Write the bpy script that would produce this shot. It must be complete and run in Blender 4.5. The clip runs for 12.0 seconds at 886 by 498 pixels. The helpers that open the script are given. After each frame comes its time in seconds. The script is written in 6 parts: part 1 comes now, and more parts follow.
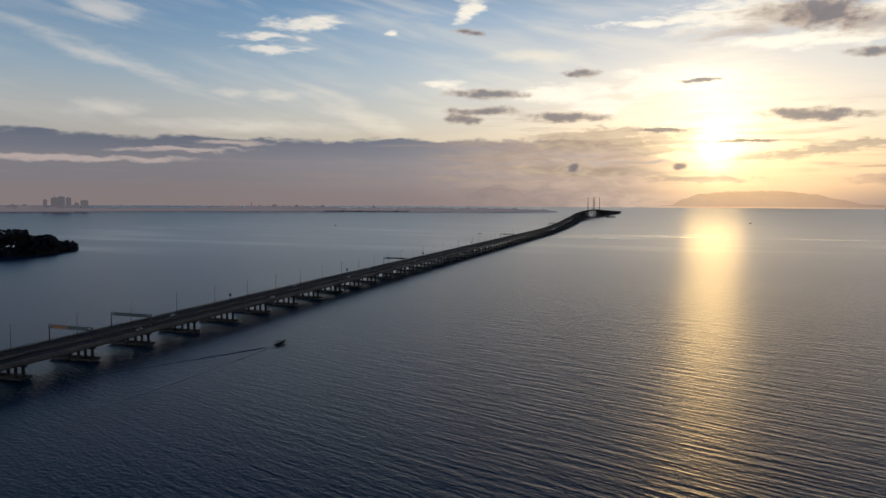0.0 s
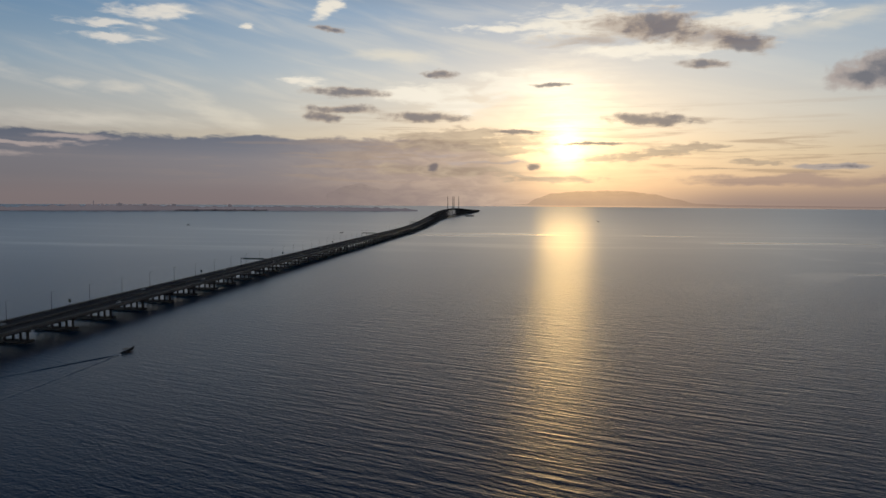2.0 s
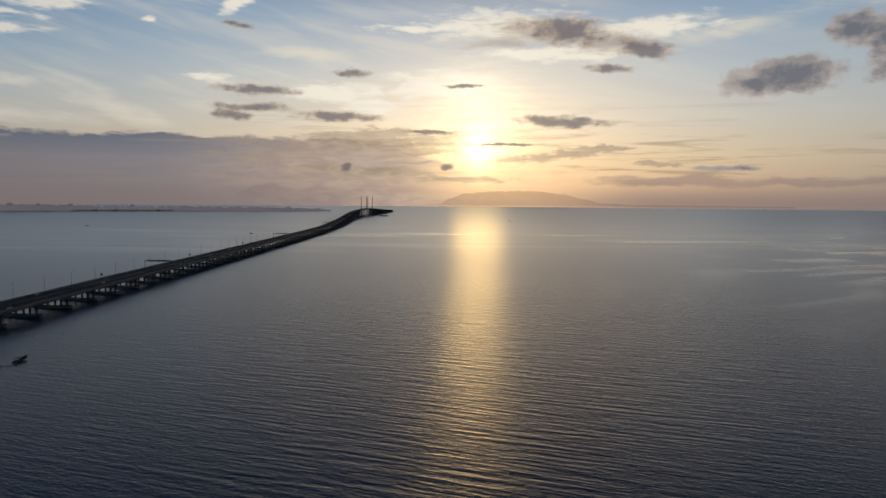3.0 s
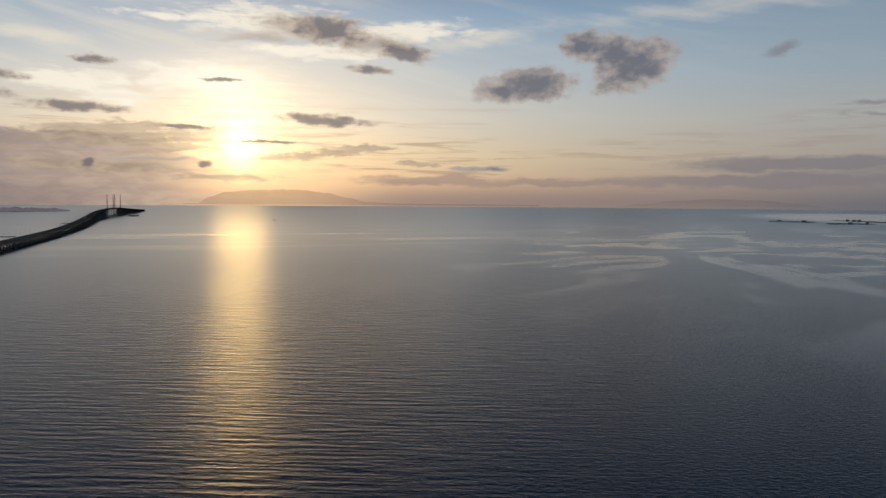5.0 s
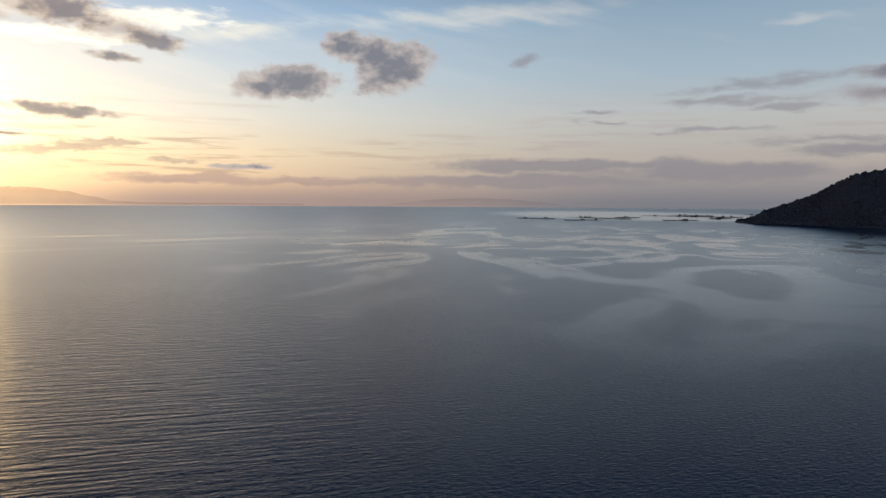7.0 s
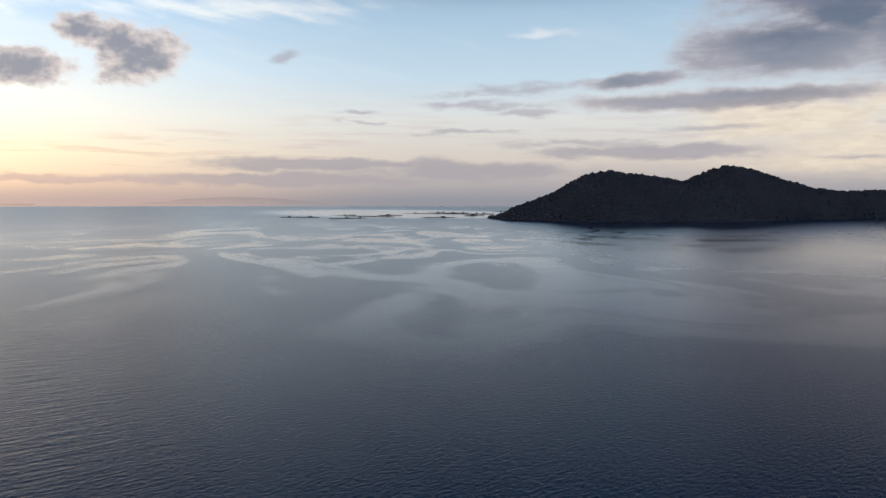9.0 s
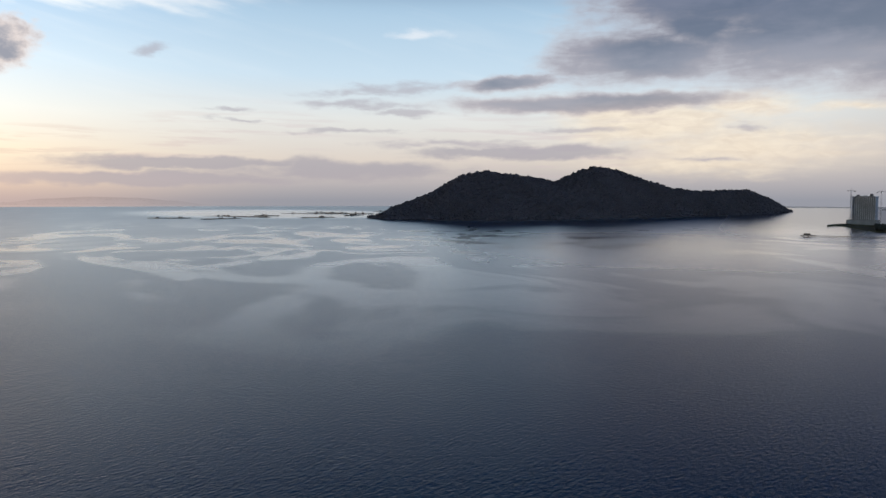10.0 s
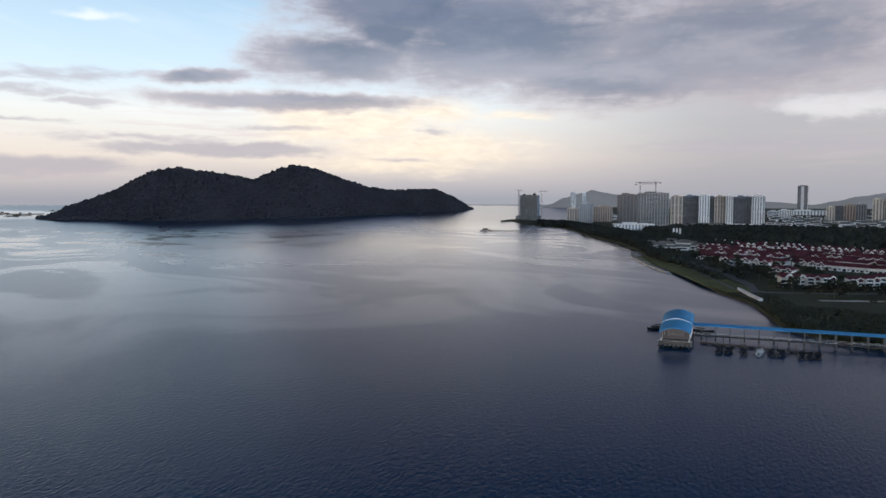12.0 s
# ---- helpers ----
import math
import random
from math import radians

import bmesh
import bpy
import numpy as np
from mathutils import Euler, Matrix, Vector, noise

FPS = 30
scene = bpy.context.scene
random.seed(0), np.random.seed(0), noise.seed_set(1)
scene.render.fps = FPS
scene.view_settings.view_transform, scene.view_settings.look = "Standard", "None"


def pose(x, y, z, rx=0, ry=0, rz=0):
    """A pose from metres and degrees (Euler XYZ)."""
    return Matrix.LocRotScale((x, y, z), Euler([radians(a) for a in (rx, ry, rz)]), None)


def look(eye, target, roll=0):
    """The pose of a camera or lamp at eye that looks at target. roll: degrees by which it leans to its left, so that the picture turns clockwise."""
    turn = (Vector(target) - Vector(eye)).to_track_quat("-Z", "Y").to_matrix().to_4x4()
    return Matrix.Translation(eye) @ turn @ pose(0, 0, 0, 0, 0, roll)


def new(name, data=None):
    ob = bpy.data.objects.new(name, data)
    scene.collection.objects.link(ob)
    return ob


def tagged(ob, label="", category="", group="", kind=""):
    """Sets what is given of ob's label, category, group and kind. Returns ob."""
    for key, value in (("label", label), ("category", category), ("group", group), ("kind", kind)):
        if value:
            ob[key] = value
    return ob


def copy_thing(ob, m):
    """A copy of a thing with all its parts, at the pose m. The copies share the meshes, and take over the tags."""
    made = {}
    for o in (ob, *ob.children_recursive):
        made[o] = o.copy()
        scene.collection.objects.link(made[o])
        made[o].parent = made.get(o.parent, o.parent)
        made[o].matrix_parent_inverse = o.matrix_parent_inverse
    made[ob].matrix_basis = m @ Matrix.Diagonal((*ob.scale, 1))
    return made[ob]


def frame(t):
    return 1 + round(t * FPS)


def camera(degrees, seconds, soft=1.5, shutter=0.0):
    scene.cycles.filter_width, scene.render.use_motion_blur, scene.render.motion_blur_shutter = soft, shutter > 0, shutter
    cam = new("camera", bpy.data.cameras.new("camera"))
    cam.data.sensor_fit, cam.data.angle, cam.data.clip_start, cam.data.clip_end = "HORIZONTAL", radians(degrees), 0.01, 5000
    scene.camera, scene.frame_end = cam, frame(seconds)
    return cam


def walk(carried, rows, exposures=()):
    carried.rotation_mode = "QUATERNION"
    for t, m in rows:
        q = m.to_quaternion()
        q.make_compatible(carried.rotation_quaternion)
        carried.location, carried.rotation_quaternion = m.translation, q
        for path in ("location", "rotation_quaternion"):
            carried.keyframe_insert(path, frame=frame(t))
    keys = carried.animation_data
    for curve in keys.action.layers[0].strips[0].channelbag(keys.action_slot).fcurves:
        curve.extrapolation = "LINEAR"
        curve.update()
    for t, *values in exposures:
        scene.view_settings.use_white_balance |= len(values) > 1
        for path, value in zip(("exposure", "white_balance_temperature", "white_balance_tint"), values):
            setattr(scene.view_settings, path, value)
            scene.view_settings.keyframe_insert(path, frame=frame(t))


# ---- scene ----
# ---- camera ----
EYE = 80.0
cam = camera(63.36, 12.0)
walk(cam, [
    (0.0, pose(0, 0, EYE, 86.15, -0.26, -0.00)),
    (0.5, pose(0, 0, EYE, 86.14, -0.26, -2.71)),
    (1.0, pose(0, 0, EYE, 86.12, -0.29, -5.35)),
    (1.5, pose(0, 0, EYE, 86.11, -0.34, -8.04)),
    (2.0, pose(0, 0, EYE, 86.12, -0.38, -11.02)),
    (2.5, pose(0, 0, EYE, 86.14, -0.41, -14.27)),
    (3.0, pose(0, 0, EYE, 86.16, -0.42, -17.88)),
    (3.5, pose(0, 0, EYE, 86.17, -0.41, -21.94)),
    (4.0, pose(0, 0, EYE, 86.17, -0.40, -26.65)),
    (4.5, pose(0, 0, EYE, 86.18, -0.38, -31.61)),
    (5.0, pose(0, 0, EYE, 86.18, -0.37, -36.43)),
    (5.5, pose(0, 0, EYE, 86.16, -0.39, -41.04)),
    (6.0, pose(0, 0, EYE, 86.15, -0.38, -45.70)),
    (6.5, pose(0, 0, EYE, 86.16, -0.36, -50.37)),
    (7.0, pose(0, 0, EYE, 86.19, -0.35, -54.98)),
    (7.5, pose(0, 0, EYE, 86.19, -0.31, -59.61)),
    (8.0, pose(0, 0, EYE, 86.17, -0.22, -64.25)),
    (8.5, pose(0, 0, EYE, 86.16, -0.14, -68.91)),
    (9.0, pose(0, 0, EYE, 86.15, -0.10, -73.60)),
    (9.5, pose(0, 0, EYE, 86.15, -0.05, -78.31)),
    (10.0, pose(0, 0, EYE, 86.13, -0.01, -83.20)),
    (10.5, pose(0, 0, EYE, 86.10, 0.04, -88.51)),
    (11.0, pose(0, 0, EYE, 86.07, 0.03, -93.74)),
    (11.5, pose(0, 0, EYE, 86.04, 0.00, -99.28)),
    (11.7, pose(0, 0, EYE, 86.02, -0.01, -102.55)),
    (12.0, pose(0, 0, EYE, 86.01, -0.02, -106.74)),
], exposures=[(0.0, 0.0), (1.5, -0.15), (3.0, -0.27), (5.0, -0.2), (5.5, -0.08), (6.3, 0.12), (7.0, 0.25), (8.0, 0.5), (9.0, 0.8), (10.0, 0.9), (11.0, 1.0), (12.0, 1.18)])

# ---- sky and sun ----
SUN_AZ, SUN_EL = 20.7, 4.6      # degrees, clockwise from +Y, and above the horizon


def srgb(r, g, b):
    """Linear colour of a display colour in 0..255."""
    return tuple(((c / 255 + 0.055) / 1.055) ** 2.4 if c > 10 else c / 3294 for c in (r, g, b))


class Graph:
    """Short hand for building node trees."""

    def __init__(self, tree):
        self.tree = tree
        tree.nodes.clear()

    def node(self, kind, **values):
        n = self.tree.nodes.new(kind)
        for key, value in values.items():
            setattr(n, key, value)
        return n

    def put(self, socket, value):
        if isinstance(value, bpy.types.NodeSocket):
            self.tree.links.new(value, socket)
        elif value is not None:
            if socket.type == "RGBA" and len(value) == 3:
                value = (*value, 1)
            socket.default_value = value

    def math(self, op, a, b=None, c=None, clamp=False):
        n = self.node("ShaderNodeMath", operation=op, use_clamp=clamp)
        for s, v in zip(n.inputs, (a, b, c)):
            self.put(s, v)
        return n.outputs[0]

    def vec(self, op, a, b=None):
        n = self.node("ShaderNodeVectorMath", operation=op)
        self.put(n.inputs[0], a)
        self.put(n.inputs[1], b)
        return n.outputs["Value"] if op in ("LENGTH", "DOT_PRODUCT") else n.outputs[0]

    def xyz(self, x, y, z):
        n = self.node("ShaderNodeCombineXYZ")
        for s, v in zip(n.inputs, (x, y, z)):
            self.put(s, v)
        return n.outputs[0]

    def split(self, v):
        n = self.node("ShaderNodeSeparateXYZ")
        self.put(n.inputs[0], v)
        return n.outputs

    def noise(self, v, scale, detail=4.0, rough=0.55, warp=0.0):
        n = self.node("ShaderNodeTexNoise")
        self.put(n.inputs["Vector"], v)
        for key, value in (("Scale", scale), ("Detail", detail), ("Roughness", rough), ("Distortion", warp)):
            self.put(n.inputs[key], value)
        return n.outputs["Fac"]

    def smooth(self, v, a, b, lo=0.0, hi=1.0):
        n = self.node("ShaderNodeMapRange", interpolation_type="SMOOTHSTEP")
        for s, x in zip(n.inputs, (v, a, b, lo, hi)):
            self.put(s, x)
        return n.outputs[0]

    def ramp(self, v, stops):
        n = self.node("ShaderNodeValToRGB")
        self.put(n.inputs[0], v)
        e = n.color_ramp.elements
        while len(e) < len(stops):
            e.new(0.5)
        for el, (p, c) in zip(e, stops):
            el.position, el.color = p, (*c, 1)
        return n.outputs[0]

    def mix(self, f, a, b, blend="MIX"):
        n = self.node("ShaderNodeMix", data_type="RGBA", blend_type=blend)
        self.put(n.inputs[0], f)
        self.put(n.inputs[6], a)
        self.put(n.inputs[7], b)
        return n.outputs[2]


# Clouds: azimuth, elevation, half width, half height in degrees, and for some their slope.
GREY_CLOUDS = [(3.6, 8.3, 3.0, 0.36), (1.6, 6.4, 1.3, 0.42), (3.4, 7.0, 2.8, 0.33), (9.3, 6.5, 3.6, 0.38, -0.03), (1.8, 13.0, 1.1, 0.26, -0.12), (10.8, 9.8, 1.5, 0.3),
               (10.4, 2.6, 0.6, 0.45, 0.3), (18.3, 2.7, 0.7, 0.3), (19.3, 8.9, 1.7, 0.17), (17.1, 5.4, 2.0, 0.17), (22.5, 4.5, 2.8, 0.13), (27.6, 13.0, 3.3, 0.95, -0.12),
               (33.2, 11.4, 2.2, 0.72, -0.2), (30.7, 10.1, 2.0, 0.3, -0.1), (27.0, 6.2, 3.4, 0.45, -0.05)]
DENSE_CLOUDS = [(43.1, 9.05, 3.7, 1.1, 0.05), (41.0, 8.6, 2.2, 0.8), (51.2, 10.3, 2.9, 1.6, 0.22), (47.3, 11.8, 1.8, 1.0), (49.6, 11.2, 1.8, 1.3),
                (39.3, 2.5, 2.4, 0.21)]
EVENING_CLOUDS = [(99.1, 10.9, 6.9, 2.1), (102.5, 12.6, 4.6, 1.9), (88.4, 9.1, 4.0, 0.55, 0.05), (94.7, 7.5, 10.8, 0.66),
                  (112.0, 12.6, 15.5, 4.2),
                  (128.5, 11.6, 15.0, 4.3), (120.5, 9.2, 10.0, 2.4), (104.0, 14.5, 9.0, 3.0)]
FAINT_STREAKS = [(79.0, 8.6, 6.0, 0.42, 0.06), (76.5, 7.4, 5.0, 0.3), (80.1, 6.8, 3.4, 0.28), (93.6, 5.5, 4.4, 0.2), (75.6, 5.4, 4.6, 0.2), (66.8, 6.8, 1.4, 0.18), (67.6, 6.1, 1.8, 0.15), (84.0, 4.5, 6.0, 0.3), (61.6, 10.9, 1.2, 0.42, 0.1), (106.1, 5.4, 1.2, 0.27), (103.0, 3.1, 2.0, 0.2), (132.0, 3.9, 10.0, 0.5)]
ROSE_CLOUDS = [(63.7, 2.8, 9.7, 0.5), (73.6, 2.6, 4.4, 0.87), (61.7, 1.6, 14.3, 0.5), (35.3, 1.6, 6.5, 0.36), (65.8, 2.9, 12.0, 0.4), (75.3, 2.3, 10.0, 0.85), (88.7, 3.7, 10.3, 0.5), (47.0, 1.5, 7.0, 0.22)]
GAP_STREAKS = [(-27.1, 2.9, 7.8, 0.24), (-19.6, 3.7, 4.8, 0.18), (-15.9, 4.3, 2.6, 0.27), (9.6, 3.5, 3.9, 0.18), (14.3, 3.0, 3.9, 0.14)]
AMBER_CLOUDS = [(12.6, 4.7, 6.4, 0.9), (11.1, 2.3, 5.2, 0.5), (26.0, 3.5, 4.8, 0.36, 0.08), (30.5, 4.1, 2.6, 0.22), (34.6, 2.9, 2.6, 0.2), (20.0, 1.7, 4.0, 0.3), (16.5, 3.9, 2.8, 0.22)]
BRIGHT_CLOUDS = [(-10.7, 13.3, 3.0, 0.5, 0.06), (-13.3, 12.2, 3.2, 0.28), (-13.3, 11.4, 3.1, 0.3, 0.05), (1.9, 14.6, 1.4, 0.85, 0.4), (-4.1, 13.0, 0.6, 0.17), (15.7, 13.2, 3.4, 0.38),
                 (-0.2, 9.0, 2.0, 0.3), (9.5, 8.3, 4.3, 0.8), (12.1, 7.4, 2.4, 0.6), (22.9, 13.3, 7.0, 1.3), (32.8, 12.9, 6.2, 0.8, 0.06), (27.3, 11.3, 6.5, 0.6), (17.5, 8.9, 5.5, 1.2)]
THIN_CLOUDS = [(6.8, 11.1, 5.2, 0.5, 0.03), (-25.0, 13.1, 2.4, 0.9), (-16.2, 8.1, 1.5, 0.36), (-12.9, 7.9, 2.2, 0.36), (-24.8, 6.6, 2.8, 0.6), (-24.5, 10.0, 6.5, 0.7, -0.28), (-6.6, 6.6, 4.2, 1.1, -0.42),
               (58.5, 14.2, 10.5, 0.8, 0.04), (-15.0, 5.6, 8.0, 0.6), (80.8, 12.8, 2.4, 0.3), (40.0, 12.6, 5.0, 0.7, 0.15)]
GOLDEN_CLOUDS = [(100.0, 6.0, 6.5, 1.8), (96.8, 6.7, 4.2, 0.8), (113.2, 6.5, 3.4, 0.5), (105.7, 6.9, 4.4, 0.9), (106.0, 4.0, 9.8, 1.7), (135.0, 6.6, 6.0, 1.1), (103.0, 2.6, 9.0, 0.9)]


def build_sky():
    world = bpy.data.worlds.new("sky")
    world.use_nodes = True
    scene.world = world
    g = Graph(world.node_tree)
    ray = g.vec("NORMALIZE", g.node("ShaderNodeTexCoord").outputs["Generated"])
    x, y, z = g.split(ray)
    az = g.math("MULTIPLY", g.math("ARCTAN2", x, y), 57.29578)
    el = g.math("MULTIPLY", g.math("ARCSINE", z), 57.29578)
    from_sun = g.math("ABSOLUTE", g.math("SUBTRACT", az, SUN_AZ))
    height = g.math("DIVIDE", g.math("MAXIMUM", el, 0.0), 40.0)

    nishita = g.node("ShaderNodeTexSky", sky_type="NISHITA", sun_disc=False)
    nishita.sun_elevation, nishita.sun_rotation = radians(SUN_EL), radians(SUN_AZ)
    nishita.dust_density, nishita.air_density = 2.5, 1.0
    clear = g.mix(1.0, nishita.outputs[0], (0.085, 0.085, 0.085), "MULTIPLY")

    # hazy layers: towards the sun, and away from it
    warm = g.ramp(height, [(0.0, srgb(174, 150, 138)), (0.03, srgb(204, 178, 154)), (0.09, srgb(214, 200, 176)), (0.16, srgb(204, 206, 202)), (0.25, srgb(184, 200, 212)),
                           (0.36, srgb(140, 174, 206)), (0.47, srgb(104, 130, 156)), (0.54, srgb(84, 106, 130)), (0.66, srgb(48, 64, 84)), (1.0, srgb(20, 29, 44))])
    cool = g.ramp(height, [(0.0, srgb(120, 122, 130)), (0.03, srgb(142, 139, 142)), (0.08, srgb(174, 166, 160)), (0.16, srgb(178, 180, 180)), (0.24, srgb(158, 176, 190)),
                           (0.36, srgb(136, 160, 180)), (0.47, srgb(104, 130, 154)), (0.54, srgb(52, 78, 110)), (0.66, srgb(30, 48, 72)), (1.0, srgb(14, 24, 42))])
    away = g.smooth(from_sun, 15.0, 52.0)
    sky = g.mix(away, warm, cool)
    sky = g.mix(0.12, sky, clear)
    # deeper blue high up on the landward side of the bridge
    landward = g.math("MULTIPLY", g.smooth(az, 10.0, -26.0), g.smooth(el, 6.0, 15.0))
    sky = g.mix(landward, sky, g.mix(1.0, sky, (0.58, 0.76, 0.94), "MULTIPLY"))

    da = g.math("SUBTRACT", az, SUN_AZ)
    de = g.math("SUBTRACT", el, SUN_EL)

    def glare(wa, we, up=0.0):
        q = g.math("ADD", g.math("POWER", g.math("DIVIDE", da, wa), 2.0), g.math("POWER", g.math("DIVIDE", g.math("SUBTRACT", de, up), we), 2.0))
        return g.math("EXPONENT", g.math("MULTIPLY", q, -1.0))

    # clouds in the plane of azimuth and elevation, their shapes bent and their edges broken up by noise
    def bent(fa, fe, detail, by, seed):
        n = g.node("ShaderNodeTexNoise")
        g.put(n.inputs["Vector"], g.xyz(g.math("MULTIPLY", az, fa), g.math("MULTIPLY", el, fe), seed))
        n.inputs["Scale"].default_value, n.inputs["Detail"].default_value, n.inputs["Roughness"].default_value = 1.0, detail, 0.55
        return g.vec("ADD", g.xyz(az, el, 0.0), g.vec("MULTIPLY", g.vec("SUBTRACT", n.outputs["Color"], (0.5, 0.5, 0.5)), (*by, 0.0)))

    plane = bent(0.30, 0.75, 5.0, (4.4, 1.3), 1.5)
    firm = bent(0.45, 0.8, 3.0, (1.6, 0.7), 4.5)
    curl = g.noise(g.xyz(g.math("MULTIPLY", az, 0.22), g.math("MULTIPLY", el, 1.1), 0.0), 1.0, 6.0, 0.6, 0.6)
    fine = g.noise(g.xyz(g.math("MULTIPLY", az, 0.55), g.math("MULTIPLY", el, 1.9), 3.0), 1.0, 5.0, 0.55, 0.6)
    puff = g.noise(g.xyz(g.math("MULTIPLY", az, 0.75), g.math("MULTIPLY", el, 1.05), 12.0), 1.0, 6.0, 0.55, 0.25)
    knots = g.noise(g.xyz(g.math("MULTIPLY", az, 1.2), g.math("MULTIPLY", el, 1.6), 17.0), 1.0, 5.0, 0.5, 0.2)
    broad = g.noise(g.xyz(g.math("MULTIPLY", az, 0.07), g.math("MULTIPLY", el, 0.26), 9.0), 1.0, 4.0, 0.5, 0.5)
    slant = g.math("ADD", el, g.math("MULTIPLY", az, 0.22))
    hair = g.noise(g.xyz(g.math("MULTIPLY", az, 0.10), g.math("MULTIPLY", slant, 0.9), 21.0), 1.0, 4.0, 0.5, 0.5)

    def swing(*pairs):
        total = None
        for field, amount in pairs:
            v = g.math("MULTIPLY", g.math("SUBTRACT", field, 0.5), amount)
            total = v if total is None else g.math("ADD", total, v)
        return total

    broken = swing((curl, 1.5), (fine, 1.5))
    lumpy = swing((curl, 1.7), (puff, 1.0), (knots, 0.9))
    billow = swing((broad, 1.2), (curl, 0.9), (puff, 0.5))

    def cover(blobs, where):
        best = None
        for a, e, w, h, *slope in blobs:
            off = g.vec("SUBTRACT", where, (a, e, 0.0))
            if slope:
                ox, oy, _ = g.split(off)
                off = g.xyz(ox, g.math("SUBTRACT", oy, g.math("MULTIPLY", ox, slope[0])), 0.0)
            m = g.math("SUBTRACT", 1.0, g.vec("LENGTH", g.vec("MULTIPLY", off, (1 / (1.25 * w), 1 / (1.35 * h), 0.0))))
            best = m if best is None else g.math("MAXIMUM", best, m)
        return best

    def field(blobs, edge, ragged, where=plane):
        return g.math("ADD", cover(blobs, where), g.math("MULTIPLY", edge, ragged))

    def over(amount, strength, under, colour):
        return g.mix(g.math("MULTIPLY", amount, strength), under, colour)

    # high thin cirrus
    wisps = g.math("MULTIPLY", g.smooth(g.math("ADD", g.math("MULTIPLY", hair, 0.6), g.math("MULTIPLY", broad, 0.4)), 0.44, 0.74), g.math("MULTIPLY", g.smooth(el, 3.0, 7.0), g.math("MULTIPLY", g.smooth(el, 30.0, 17.0), g.smooth(az, 44.0, 20.0, 0.35, 1.0))))
    sky = over(wisps, g.smooth(away, 0.0, 1.0, 0.42, 0.25), sky, g.mix(away, srgb(246, 236, 216), srgb(206, 202, 198)))
    thin = g.smooth(field(THIN_CLOUDS, swing((hair, 1.4), (fine, 0.7)), 0.9), -0.05, 1.1)
    sky = over(thin, 0.55, sky, g.mix(away, srgb(246, 236, 214), g.mix(g.smooth(az, 30.0, 70.0), srgb(220, 214, 206), srgb(190, 190, 192))))
    bright = g.smooth(field(BRIGHT_CLOUDS, broken, 0.85), 0.02, 0.75)
    sky = over(bright, g.smooth(away, 0.0, 1.0, 0.95, 0.7), sky, g.mix(away, srgb(254, 246, 230), srgb(224, 218, 212)))
    golden = g.smooth(field(GOLDEN_CLOUDS, billow, 0.8), -0.1, 0.9)
    sky = over(golden, 0.78, sky, g.mix(g.smooth(az, 112.0, 124.0), g.mix(g.smooth(fine, 0.3, 0.7), srgb(178, 165, 149), srgb(192, 180, 162)), srgb(156, 154, 158)))

    sky = g.mix(1.0, sky, g.mix(1.0, srgb(255, 236, 200), g.math("MULTIPLY", glare(15.0, 8.0), 0.20), "MULTIPLY"), "ADD")

    # the grey bank over the far shore
    top = g.math("ADD", g.math("ADD", 4.85, swing((curl, 1.7), (puff, 0.5), (broad, 1.2))), g.smooth(az, 10.0, 20.0, 0.0, -1.6))
    bank = g.math("MULTIPLY", g.smooth(g.math("SUBTRACT", top, el), -0.10, 0.32), g.smooth(az, 22.0, 13.0))
    bank = g.math("MULTIPLY", bank, g.smooth(az, -60.0, -44.0))
    bank_colour = g.ramp(g.math("DIVIDE", g.math("MAXIMUM", el, 0.0), 6.0), [(0.0, srgb(122, 116, 120)), (0.2, srgb(140, 133, 136)), (0.5, srgb(138, 135, 142)), (0.62, srgb(122, 125, 138)), (0.84, srgb(100, 109, 128))])
    bank_colour = g.mix(g.smooth(az, -6.0, 15.0), bank_colour, g.mix(g.smooth(fine, 0.35, 0.65), srgb(184, 162, 150), srgb(206, 182, 164)))
    bank_colour = g.mix(g.smooth(az, 2.0, -22.0), bank_colour, g.mix(1.0, bank_colour, (0.76, 0.78, 0.80), "MULTIPLY"))
    sky = over(bank, 0.93, sky, bank_colour)
    sky = over(g.smooth(field(GAP_STREAKS, broken, 0.7), 0.0, 0.7), 0.75, sky, srgb(192, 176, 170))

    # thin streaks low over the sea
    streak = g.noise(g.xyz(g.math("MULTIPLY", az, 0.12), g.math("MULTIPLY", el, 1.9), 7.0), 1.0, 5.0, 0.6, 0.4)
    low = g.math("MULTIPLY", g.smooth(el, 0.6, 2.0), g.smooth(el, 8.5, 4.5))
    sky = over(g.math("MULTIPLY", g.smooth(az, 108.0, 130.0), g.smooth(golden, 1.0, 0.2)), 0.75, sky, srgb(117, 117, 123))
    low = g.math("MULTIPLY", low, g.math("MULTIPLY", g.smooth(az, -6.0, 13.0, 0.3, 1.0), g.smooth(az, 108.0, 92.0, 0.25, 1.0)))
    sky = over(g.math("MULTIPLY", g.smooth(streak, 0.49, 0.63), low), g.math("MULTIPLY", g.smooth(broad, 0.35, 0.6), g.smooth(away, 0.0, 1.0, 0.62, 0.4)), sky, g.mix(away, srgb(184, 158, 132), srgb(160, 148, 150)))

    amber = g.smooth(field(AMBER_CLOUDS, broken, 0.95), 0.05, 0.55)
    sky = over(amber, 0.72, sky, g.mix(g.smooth(fine, 0.3, 0.7), srgb(164, 144, 128), srgb(198, 178, 154)))
